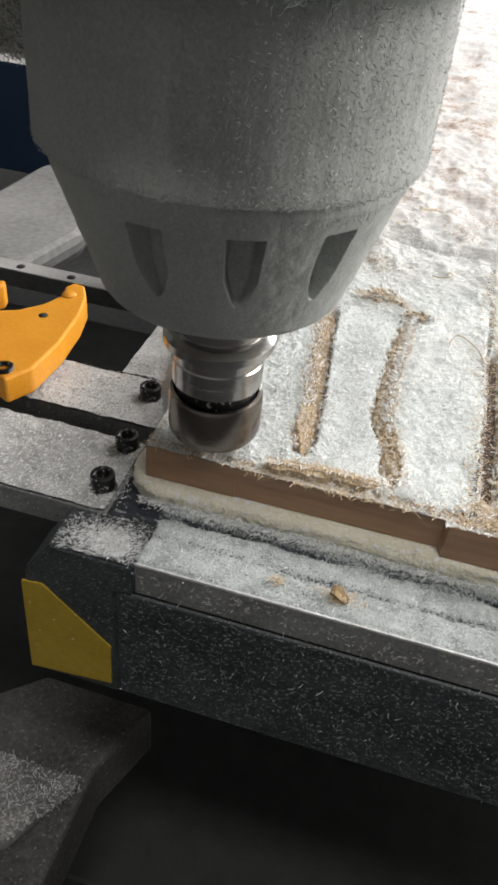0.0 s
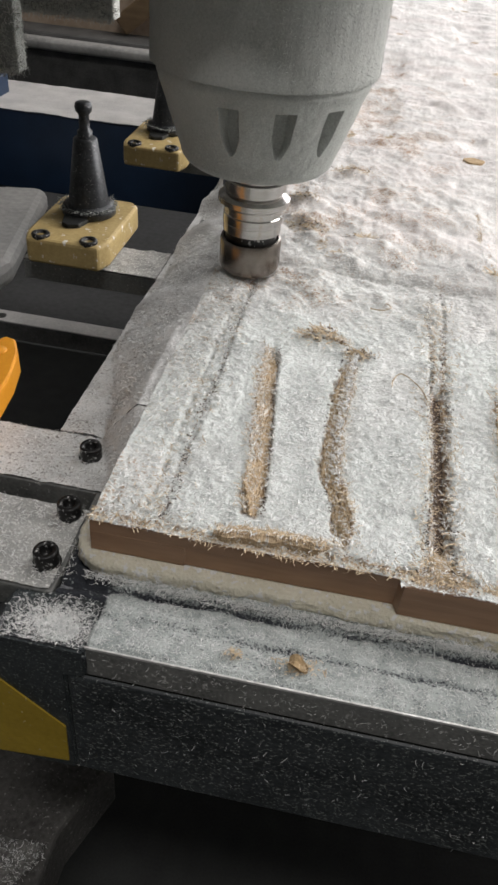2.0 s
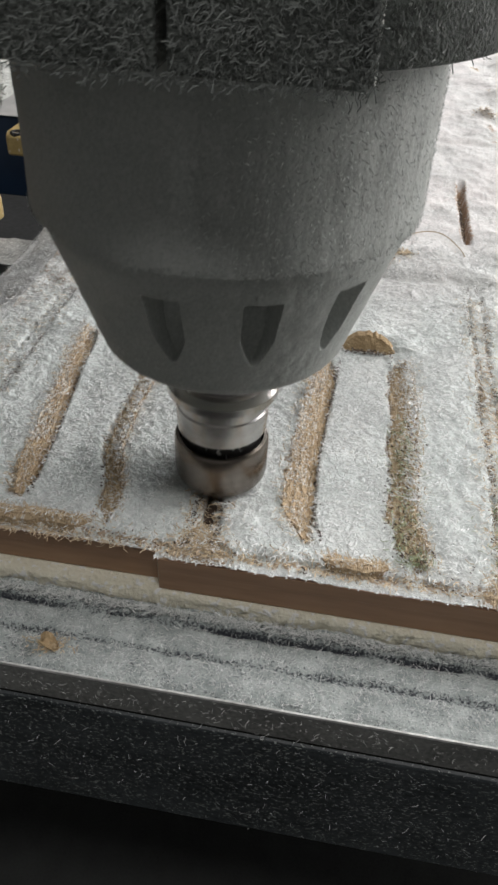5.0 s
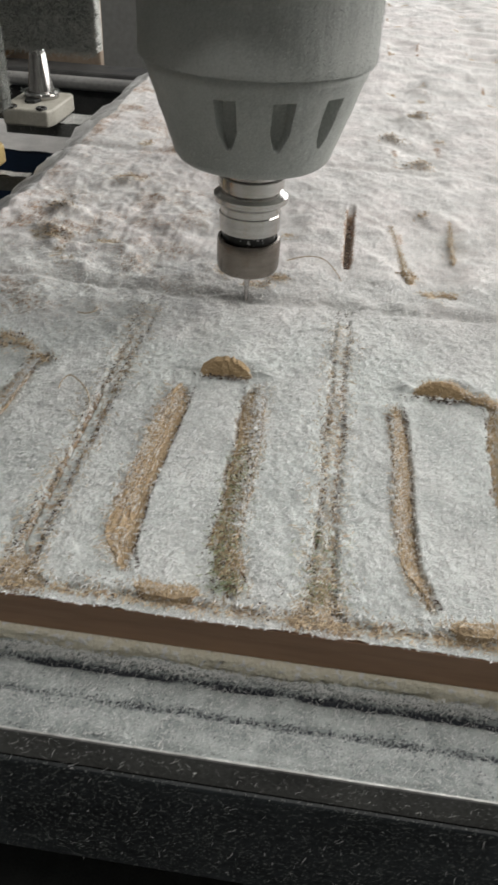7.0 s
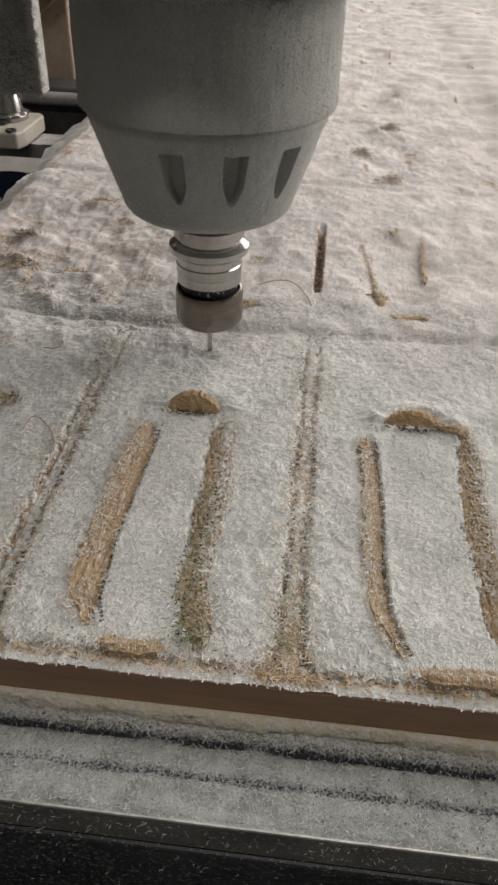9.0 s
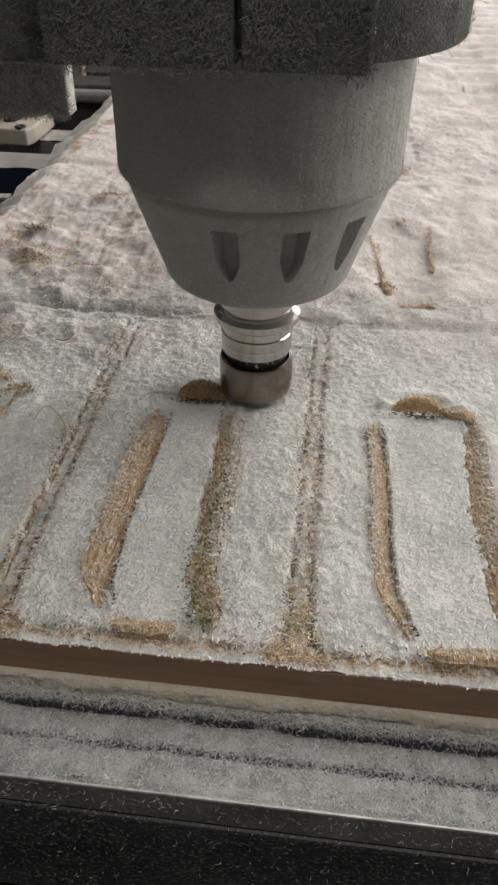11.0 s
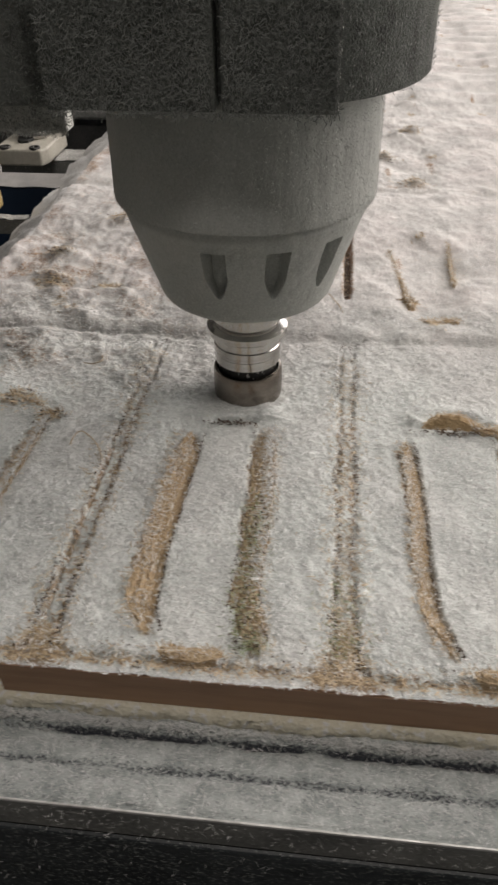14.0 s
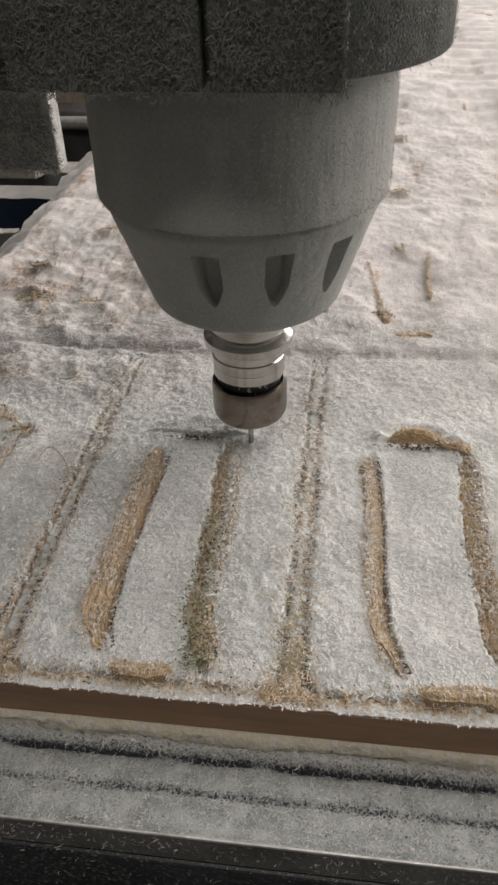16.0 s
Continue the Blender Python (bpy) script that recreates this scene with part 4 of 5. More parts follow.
def flake_bm(seed, w=0.0165, tall=0.0105):
    """A torn half-round flake that leans back: rough face, ragged rim, a blunt off-centre peak."""
    bm = bmesh.new()
    grid = []
    for r in range(6):
        row = []
        for k in range(33):
            a = math.pi * k / 32
            rag = 1 + 0.14 * noise.noise((k * 0.9, seed, 2)) + 0.10 * noise.noise((k * 0.25, seed, 5))
            peak = tall * (0.80 + 0.20 * math.cos(a - 2.0)) * rag
            q = r / 5
            x, y = w * math.cos(a) * q * (1 + 0.08 * noise.noise((k * 0.5, seed, 9))), peak * math.sin(a) * q
            face = 0.0011 * noise.noise((x * 260, y * 260, seed)) + 0.0006 * noise.noise((x * 700, y * 700, seed))
            row.append((x, y, face))
        grid.append(row)
    front = [[bm.verts.new((x, y * 0.55 - 0.0022 + f, -0.001 + 0.95 * y)) for x, y, f in row] for row in grid]
    back = [bm.verts.new((x * 0.97, y * 0.55 + 0.0016 - f, 0.95 * y)) for x, y, f in grid[-1]]
    for a, b in zip(front, front[1:]):
        for k in range(32):
            bm.faces.new((a[k], a[k + 1], b[k + 1], b[k]))
    for k in range(32):
        bm.faces.new((front[-1][k], front[-1][k + 1], back[k + 1], back[k]))
    bm.faces.new(back)
    bmesh.ops.remove_doubles(bm, verts=bm.verts[:], dist=0.00005)
    bmesh.ops.recalc_face_normals(bm, faces=bm.faces[:])
    return bm


bm = flake_bm(4)
part("flake", bm, FLAKE, arch)
still = new("fibre_arch")
still.location = (0.3490, 0.1815, 0.0)
tagged(still, "broad arched flake of tan wood fibre lying in the dust", "fibre flake")
part("flake", flake_bm(9, 0.0170, 0.0090), FLAKE, still)


for x0, y0, y1 in ((0.1572, 0.026, 0.148), (0.2870, 0.348, 0.458)):
    tagged(part("open_slit", box_bm(x0 - 0.0030, x0 + 0.0030, y0, y1, -0.0090, -0.0042, 0.0003), SLIT), "bare dark brown bottom of a cut slit", "slit", "slits in the sheet")

tagged(part("open_slit", box_bm(0.2080, 0.2340, 0.1772, 0.1822, -0.0100, -0.0050, 0.0003), SLIT), "bare dark brown bottom of a short cut slit", "slit", "slits in the sheet")

# dust that the passing cutter leaves in the open slit
fill = new("slit_dust")
tagged(fill, "strip of loose dust settled in the cut slit", "dust")
me = grid_mesh("settled_dust", np.arange(0.1540, 0.1605, 0.0009), np.arange(0.024, 0.150, 0.0012), lambda X, Y: -0.0010 + 0.0034 * (fbm(X, Y, 260, 3, 81) - 0.5) - 0.0030 * (np.abs(X - 0.1572) > 0.0027) - 0.004 * (Y < 0.0255), lambda X, Y: 0.5 * np.clip(fbm(X, Y, 420, 3, 21) * 5.5 - 2.4, 0, 1))
me.materials.append(DUST)
ob = new("settled_dust", me)
ob.parent = fill

rng = np.random.RandomState(7)


def on_dust(x, y, up=0.0003):
    z = dust_height(x, y) + up
    return list(zip(x.tolist(), y.tolist(), z.tolist()))


n = 84000
sx, sy = rng.uniform(0.004, 0.46, n), 0.006 + 0.32 * rng.rand(n) ** 1.1
strands("white_chips", on_dust(sx, sy), 0.0027, 0.00013, STRAND_WHITE, "fine white wood slivers over the dust", 0.5, 1)
far = np.random.RandomState(57)
strands("far_chips", on_dust(far.uniform(0.01, 0.62, 22000), 0.31 + 0.75 * far.rand(22000) ** 1.3), 0.0032, 0.00017, STRAND_WHITE, "fine white wood slivers over the far dust", 0.6, 58)
sx, sy = rng.uniform(0.0, 0.47, 1700), np.abs(rng.normal(0.0, 0.0040, 1700)) + 0.0012
crust = np.random.RandomState(61)
cx0 = crust.uniform(0.001, 0.48, 2600)
strands("edge_crust", on_dust(cx0, np.where(cx0 < STEP_X, 0.0012, -0.0026) + np.abs(crust.normal(0, 0.0016, 2600)), 0.0002), 0.0013, 0.00017, STRAND_WHITE, "white crumbs along the front edge of the sheet", 0.5, 62)
fx0 = rng.choice([0.1572, 0.2880, 0.4185], 900)
fy = 0.002 + 0.024 * rng.rand(900) ** 1.4
sx, sy = np.concatenate([sx, fx0 + rng.uniform(-1, 1, 900) * 0.017 * (1 - fy / 0.028)]), np.concatenate([sy, fy])
strands("edge_fibres", on_dust(sx, sy), 0.0030, 0.00014, STRAND_TAN, "torn tan fibres along the cut edge", 0.5, 2)
where = []
for points, w, h in RIDGES:
    for a, b in zip(points, points[1:]):
        for k in range(int(math.hypot(b[0] - a[0], b[1] - a[1]) / 0.00013)):
            f, s = rng.rand(), rng.normal(0, 0.42)
            where.append((a[0] + (b[0] - a[0]) * f + s * w, a[1] + (b[1] - a[1]) * f + rng.normal(0, 0.0006), 0.0011 + h * max(0.15, 1 - (1.4 * s) ** 2)))
for points, w, side in BANDS:
    for a, b in zip(points, points[1:]):
        for k in range(int(math.hypot(b[0] - a[0], b[1] - a[1]) / 0.00011)):
            f, u = rng.rand(), float(np.clip(rng.normal(-0.12, 0.36), -0.85, 0.6))
            where.append((a[0] + (b[0] - a[0]) * f + side * u * w, a[1] + (b[1] - a[1]) * f, 0.0030 - 0.0044 * (max(u, -0.5) + 0.5)))
strands("ridge_fibres", where, 0.0026, 0.00012, STRAND_TAN, "torn tan fibres standing on the ridges", 0.7, 3)
pick = rng.rand(len(where)) < 0.42
rim = []
for x0, w in ((0.2210, 0.0150), (0.3490, 0.0155)):
    for k in range(130):
        a = rng.uniform(0.1, 3.04)
        rim.append((x0 + w * math.cos(a), (0.1800 if x0 < 0.3 else 0.1815) + 0.0050 * math.sin(a), 0.0010 + 0.0085 * math.sin(a)))
strands("rim_fibres", [p for p in rim if p[0] > 0.3], 0.0026, 0.00015, STRAND_TAN, "torn fibres along the rim of the flake", 0.4, 75)
drift = []
for index, share in ((0, 0.3), (1, 0.6), (2, 0.3), (3, 0.7), (4, 0.2), (5, 0.3)):
    points, w, side = BANDS[index]
    py, px = [p[1] for p in points], [p[0] for p in points]
    for k in range(int(1500 * share)):
        y = py[0] + (py[-1] - py[0]) * (1 - 0.75 * rng.rand() ** 1.3)
        u = -0.55 + abs(rng.normal(0, 0.30))
        drift.append((float(np.interp(y, py, px)) + side * u * w, y, 0.0034 - 0.0044 * (u + 0.5)))
strands("band_drift", drift, 0.0026, 0.00016, STRAND_WHITE, "white dust drifted onto the torn bands", 0.5, 72)
hang = np.random.RandomState(73)
hx = hang.uniform(0.046, 0.128, 150)
strands("edge_splinters", [(x, (0.0012 if x < STEP_X else -0.0026) - 0.0004 * hang.rand(), -0.0004 + 0.0016 * hang.rand()) for x in hx], 0.0040, 0.00010, STRAND_TAN, "long torn splinters over the cut edge", 0.4, 74)
strands("ridge_dust", [w for w, p in zip(where, pick) if p], 0.0024, 0.00014, STRAND_WHITE, "white slivers caught on the ridges", 0.6, 15)
n = 4500
col = rng.choice([0.0268, 0.1572, 0.2880, 0.4185], n, p=[0.07, 0.31, 0.31, 0.31])
sx, sy = col + rng.normal(0, 0.0060, n), 0.01 + 0.25 * rng.rand(n) ** 1.5
strands("seam_fibres", on_dust(sx, sy), 0.0034, 0.00014, STRAND_TAN, "torn tan fibres along the cut seams", 0.5, 4)
dark = []
# dark specks for chips and holes along both sides of each seam
for x0 in (0.0268, 0.1572, 0.2880, 0.4185):
    for side, count in ((-0.0042, 700), (0.0042, 700)):
        if x0 < 0.1 and side < 0:
            continue
        for k in range(count):
            y = 0.008 + 0.27 * rng.rand() ** 1.3
            dark.append((x0 + side * (1 + 0.3 * math.sin(y * 60)) + rng.normal(0, 0.0012), y))
# dark slivers: chips in the crack and its painted shade beside each band
for points, w, side in BANDS:
    for a, b in zip(points, points[1:]):
        for k in range(int(math.hypot(b[0] - a[0], b[1] - a[1]) / (0.00035 if side > 0 else 0.0009))):
            f = rng.rand()
            dark.append((a[0] + (b[0] - a[0]) * f + side * 0.58 * w + rng.normal(0, 0.0006), a[1] + (b[1] - a[1]) * f))
for k in range(520):
    dark.append((rng.uniform(0.0, 0.47), abs(rng.normal(0.006, 0.004))))
dark = np.array(dark)
strands("dark_chips", on_dust(dark[:, 0], dark[:, 1], 0.0004), 0.0010, 0.00021, STRAND_DARK, "dark brown chips along the cuts, some painting the shade line", 0.15, 11)
foot = np.random.RandomState(88)
fx = foot.uniform(0.0, 0.50, 5200)
strands("foot_chips", [(x, -0.0062 - abs(foot.normal(0, 0.0020)), BAR_Z + 0.0012 + 0.0022 * foot.rand()) for x in fx], 0.0024, 0.00012, STRAND_WHITE, "white slivers heaped against the foot of the underlay", 0.6, 89)
n = 2600
sx, sy = rng.uniform(0.012, 0.50, n), np.where(rng.rand(n) < 0.75, rng.normal(-0.0112, 0.0016, n), rng.normal(-0.0262, 0.0016, n))
strands("groove_chips", [(x, y, BAR_Z + 0.0002) for x, y in zip(sx, sy)], 0.0011, 0.00011, STRAND_BLACK, "black slivers along the bed grooves", 0.1, 14)
n = 500
sx, sz = rng.uniform(0.014, 0.50, n), rng.uniform(-0.0450, -0.0320, n)
strands("strip_chips", [(x, -0.0443, z) for x, z in zip(sx, sz)], 0.0013, 0.00006, STRAND_WHITE, "white slivers clinging to the edge strip", 0.2, 16)
dirt, grit = [], []
for x0, y0, w, count in ((0.0835, 0.188, 0.007, 260), (0.1090, 0.174, 0.004, 220), (0.0563, 0.349, 0.008, 260), (0.1024, 0.346, 0.006, 200), (0.0816, 0.490, 0.008, 220), (0.0450, 0.400, 0.007, 180), (0.2390, 0.311, 0.004, 200), (0.2250, 0.298, 0.005, 120), (0.3340, 0.343, 0.004, 140), (0.3550, 0.605, 0.007, 200), (0.3270, 0.685, 0.007, 160), (0.3600, 0.790, 0.008, 200)):
    for k in range(count):
        (dirt if rng.rand() < 0.72 else grit).append((x0 + rng.normal(0, w), y0 + rng.normal(0, w * 0.6)))
for k in range(90):
    grit.append((0.2210 + rng.normal(0, 0.008), 0.1755 + rng.normal(0, 0.0010)))
    grit.append((0.3490 + rng.normal(0, 0.008), 0.1770 + rng.normal(0, 0.0010)))
dirt, grit = np.array(dirt), np.array(grit)
strands("dirt_clumps", on_dust(dirt[:, 0], dirt[:, 1], 0.0006), 0.0036, 0.00022, STRAND_TAN, "matted clumps of tan fibre in the dust", 0.7, 17)
strands("dirt_grit", on_dust(grit[:, 0], grit[:, 1], 0.0008), 0.0020, 0.00034, STRAND_DARK, "dark bits in the matted clumps", 0.3, 18)
clumps = []
for i in range(-1, 8):
    for j in range(1, 7):
        for ox, oy in ((0.042, 0.03), (0.046, 0.015), (0.085, 0.02), (0.086, 0.10), (0.063, 0.165), (0.060, 0.012)):
            if rng.rand() < 0.36:
                cx0, cy0 = SEAM0 + PITCH_X * i + ox + rng.normal(0, 0.004), 0.004 + PITCH_Y * j + oy + rng.normal(0, 0.006)
                for k in range(30):
                    clumps.append((cx0 + rng.normal(0, 0.0030), cy0 + rng.normal(0, 0.0036)))
clumps = np.array([c for c in clumps if c[0] > 0.01])
strands("fibre_clumps", on_dust(clumps[:, 0], clumps[:, 1], 0.0005), 0.0034, 0.00034, STRAND_TAN, "small clumps of tan fibre in the far dust", 0.5, 12)
n = 8000
sx, sy = rng.uniform(-0.0485, 0.004, n), rng.uniform(0.052, 0.40, n)


def ramp_z(x, y):
    return PLATE_Z + 0.0022 + float(slope_rise(x, y))


strands("slope_chips", [(x, y, ramp_z(x, y)) for x, y in zip(sx, sy)], 0.0021, 0.00011, STRAND_WHITE, "white slivers on the slope beside the sheet", 0.5, 13)
slit = [(x0 + rng.normal(0, 0.0016), rng.uniform(y0, y1), -0.0040) for x0, y0, y1 in ((0.1572, 0.03, 0.145), (0.2870, 0.35, 0.455)) for k in range(150)]
strands("slit_chips", slit, 0.0016, 0.00013, STRAND_TAN, "loose slivers fallen into the cut slits", 0.5, 33)
green = []
for k in range(460):
    f = rng.rand() ** 1.6
    green.append((0.2430 + rng.normal(0, 0.0040) + (0.006 * (1 - f * 6) if f < 0.16 else 0), 0.012 + 0.10 * f, 0.0024 + rng.uniform(0, 0.0012)))
# greenish slivers here paint reflected green light on the seam
for k in range(160):
    green.append((0.288 + rng.normal(0, 0.005), 0.012 + 0.05 * rng.rand(), 0.0022))
mott = [(x + rng.normal(0, 0.002), y, z + 0.0012) for x, y, z in green[:460] if rng.rand() < 0.5]
strands("ridge_grit", mott, 0.0013, 0.00024, STRAND_DARK, "dark bits caught in the torn ridge", 0.5, 28)
strands("green_fibres", green, 0.0026, 0.00013, STRAND_GREEN, "few greenish slivers on a torn ridge, with painted green reflections on a seam", 0.6, 8)
n = 5200
sx, sy = rng.uniform(-0.29, -0.006, n), np.where(rng.rand(n) < 0.5, rng.uniform(-0.0155, 0.032, n), rng.uniform(0.0525, 0.0885, n))
strands("plate_chips", [(x, y, PLATE_Z + 0.0016) for x, y in zip(sx, sy)], 0.0028, 0.00013, STRAND_WHITE, "white slivers scattered on the rack plate", 0.4, 5)
n = 11000
sx, sy = rng.uniform(0.014, 0.50, n), rng.uniform(-0.0428, -0.002, n)
ok = (np.abs(sy + 0.0112) > 0.0022) & (np.abs(sy + 0.0262) > 0.0016) | (rng.rand(n) < 0.25)
sx, sy = sx[ok], sy[ok]
strands("rail_chips", list(zip(sx.tolist(), sy.tolist(), (bed_surface(sx, sy) + rng.uniform(0.0001, 0.0008, len(sx))).tolist())), 0.0019, 0.00008, STRAND_WHITE, "white slivers scattered on the bed bars", 0.35, 6)
n = 3200
sx, sy = rng.normal(-0.004, 0.012, n), rng.normal(-0.036, 0.0075, n)
ok = (sx > -0.028) & (sx < 0.013) & (sy > -0.0448) & (sy < -0.0170)
strands("heap_chips", [(x, y, -0.0314 + 0.0030 * math.exp(-(((x + 0.002) / 0.012) ** 2 + ((y + 0.036) / 0.009) ** 2))) for x, y in zip(sx[ok], sy[ok])], 0.0018, 0.00009, STRAND_WHITE, "white slivers heaped on the end block", 0.6, 9)
n = 220
sx, sz = rng.uniform(-0.044, 0.50, n), rng.uniform(-0.130, -0.050, n)
strands("beam_chips", [(x, -0.0452 if x > 0.0125 else -0.0465, z) for x, z in zip(sx, sz)], 0.0014, 0.00007, STRAND_WHITE, "white slivers clinging to the black beam", 0.3, 7)


def wood_curl(points, r=0.00035):
    """One long thin shaving, a tube along a smooth line."""
    pts = [Vector(p) for p in points]
    dense = []
    for k in range(len(pts) - 1):
        p0, p1, p2, p3 = pts[max(k - 1, 0)], pts[k], pts[k + 1], pts[min(k + 2, len(pts) - 1)]
        for q in range(8):
            t = q / 8
            dense.append(0.5 * (2 * p1 + (p2 - p0) * t + (2 * p0 - 5 * p1 + 4 * p2 - p3) * t * t + (3 * p1 - p0 - 3 * p2 + p3) * t ** 3))
    bm = bmesh.new()
    rings = []
    for k, p in enumerate(dense):
        d = (dense[min(k + 1, len(dense) - 1)] - dense[max(k - 1, 0)]).normalized()
        side = d.cross(Vector((0, 0, 1))).normalized()
        up = side.cross(d)
        rings.append([bm.verts.new(p + (side * math.cos(a) + up * math.sin(a)) * r) for a in (0, 1.571, 3.142, 4.712)])
    for a, b in zip(rings, rings[1:]):
        for q in range(4):
            bm.faces.new((a[q], a[(q + 1) % 4], b[(q + 1) % 4], b[q]))
    return tagged(part("wood_curl", bm, STRAND_TAN), "long thin curled wood shaving lying on the dust", "wood shaving", "shavings on the dust")


wood_curl([(0.2413, 0.3459, 0.004), (0.2559, 0.3522, 0.006), (0.2692, 0.3475, 0.007), (0.2810, 0.3258, 0.006), (0.2880, 0.3048, 0.003), (0.3004, 0.2859, 0.002)])
wood_curl([(0.1750, 0.3006, 0.003), (0.1951, 0.3105, 0.006), (0.2123, 0.3052, 0.006), (0.2231, 0.2968, 0.002)])
wood_curl([(0.1314, 0.1397, 0.001), (0.1302, 0.1475, 0.004), (0.1350, 0.1526, 0.007), (0.1459, 0.1444, 0.005), (0.1513, 0.1347, 0.002)])
wood_curl([(0.1124, 0.2335, 0.003), (0.1201, 0.2295, 0.005), (0.1257, 0.2333, 0.006), (0.1225, 0.2425, 0.004)])


# curled bark-brown chip on the bed edge
bm = bmesh.new()
rows = []
for k in range(9):
    u = k / 8
    w = 0.0034 * math.sin(math.pi * (0.15 + 0.75 * u))
    rows.append([bm.verts.new((0.103 + 0.0085 * u - 0.004, -0.0326 + w * q - 0.002 * u, BAR_Z + 0.0012 + 0.0022 * q * q + 0.0014 * math.sin(5 * u) + 0.0004 * noise.noise((k, q, 3)))) for q in (-1, -0.4, 0.3, 1)])
for a, b in zip(rows, rows[1:]):
    for q in range(3):
        bm.faces.new((a[q], a[q + 1], b[q + 1], b[q]))
top = bm.faces[:]
deep = bmesh.ops.extrude_face_region(bm, geom=top)
for v in [g for g in deep["geom"] if isinstance(g, bmesh.types.BMVert)]:
    v.co.z += 0.0006
bmesh.ops.recalc_face_normals(bm, faces=bm.faces[:])
tagged(part("wood_chip", bm, FLAKE), "small curled reddish brown wood chip on the bed edge", "wood chip")

chip = []
for a in range(12):
    chip.append((0.1955 + 0.0105 * math.cos(a * 0.5236) * (1 + 0.5 * noise.noise((a * 1.3, 1.5, 1))), 0.5670 + 0.0080 * math.sin(a * 0.5236) * (1 + 0.6 * noise.noise((a * 1.7, 3.5, 1)))))
tagged(part("wood_chip", prism_bm(chip, 0.0020, 0.0066, 0.0010), FLAKE), "reddish brown flat wood chip lying in the far dust", "wood chip")

tuft = np.random.RandomState(95)
strands("chip_fluff", [(x0 + tuft.normal(0, w), -0.0335 + tuft.normal(0, w * 0.6), BAR_Z + 0.0010 + 0.0016 * tuft.rand()) for x0, w, n in ((0.1030, 0.0035, 150), (0.0760, 0.0020, 50)) for k in range(n)], 0.0020, 0.00018, STRAND_TAN, "tufts of tan fluff on the bed edge", 0.6, 96)

# ---- spindle ----
spindle = new("router_spindle")
tagged(spindle, "grey dust coated router spindle with a steel collet nut", "spindle")
part("cutter", lathe_bm([(0, -0.030), (0.0016, -0.030), (0.0016, -0.012), (0.0020, -0.010), (0.0020, 0.004)], 20), STEEL, spindle, "thin bright steel cutter")
nut = part("collet_nut", lathe_bm([(0.0020, 0.0006), (0.0100, 0.0006), (0.0105, 0.0), (0.0170, 0.0), (0.0196, 0.0010), (0.0208, 0.0032), (0.0212, 0.0060), (0.0212, 0.0215), (0.0206, 0.0232), (0.0192, 0.0236), (0.0186, 0.0225), (0.0186, 0.0190)], 72), NUT, spindle, "smooth brownish steel collet nut")
part("collet", lathe_bm([(0.0020, -0.0015), (0.0060, -0.0015), (0.0066, -0.0010), (0.0070, 0.0010)], 36), STEEL, nut)
part("dark_gap", lathe_bm([(0.0178, 0.0185), (0.0178, 0.0285), (0.0188, 0.0290)], 60), BLACKENED, spindle, "dark groove over the nut")
part("tool_holder_body", lathe_bm([(0.0180, 0.0285), (0.0194, 0.0285), (0.0198, 0.0290), (0.0198, 0.0345), (0.0201, 0.0350), (0.0201, 0.0405), (0.0196, 0.0412), (0.0196, 0.0455), (0.0228, 0.0478), (0.0240, 0.0486), (0.0240, 0.0520), (0.0226, 0.0530), (0.0205, 0.0545), (0.0190, 0.0550), (0.0190, 0.0570), (0.0212, 0.0580), (0.0212, 0.0640), (0.0180, 0.0660)], 72), STEEL, spindle, "bright turned steel tool holder with a flange")
part("spindle_nose", lathe_bm([(0.0176, 0.0650), (0.0205, 0.0655), (0.0205, 0.0790)], 60), STEEL, spindle)


def housing_bm():
    prof = [(0.0200, 0.0800), (0.0300, 0.0775), (0.0415, 0.0745), (0.0440, 0.0750), (0.0465, 0.0768), (0.0482, 0.0790)]
    for k in range(1, 65):
        f = k / 64
        prof.append((0.0482 + (0.0648 - 0.0482) * f, 0.0790 + (0.1270 - 0.0790) * f))
    prof += [(0.0653, 0.1290), (0.0646, 0.1318), (0.0650, 0.1324), (0.0684, 0.1328), (0.0687, 0.1345)]
    prof += [(0.0687 - 0.0006 * k / 12, 0.1345 + 0.0055 * k) for k in range(1, 13)]
    seg = 832
    bm = bmesh.new()
    rings = []
    for r, z in prof:
        ring = []
        for k in range(seg):
            a = 2 * math.pi * k / seg
            rr = r
            if 0.0925 < z < 0.1208:
                pitch = 2 * math.pi / 12
                off = (a - math.radians(-68.5) + pitch / 2) % pitch - pitch / 2
                f = (z - 0.0925) / (0.1208 - 0.0925)
                half = 0.0062 * min(1.0, f / 0.42) ** 0.55 * (0.86 + 0.14 * f)
                which = round((a - math.radians(-68.5) - off) / pitch) % 12
                if abs(off * r) < half and which in (11, 0, 1, 3, 4, 5, 7, 8):
                    rr = r - (0.0022 + 0.0085 * f ** 0.5) * min(1.0, (half - abs(off * r)) / 0.0009)
            n3 = noise.fractal((r * math.cos(a) * 120, r * math.sin(a) * 120, z * 120), 1.0, 2.0, 3)
            rr += 0.00035 * n3
            ring.append(bm.verts.new((rr * math.cos(a), rr * math.sin(a), z)))
        rings.append(ring)
    for a, b in zip(rings, rings[1:]):
        for k in range(seg):
            f = bm.faces.new((a[k], a[(k + 1) % seg], b[(k + 1) % seg], b[k]))
            f.smooth = True
    bmesh.ops.recalc_face_normals(bm, faces=bm.faces[:])
    return bm


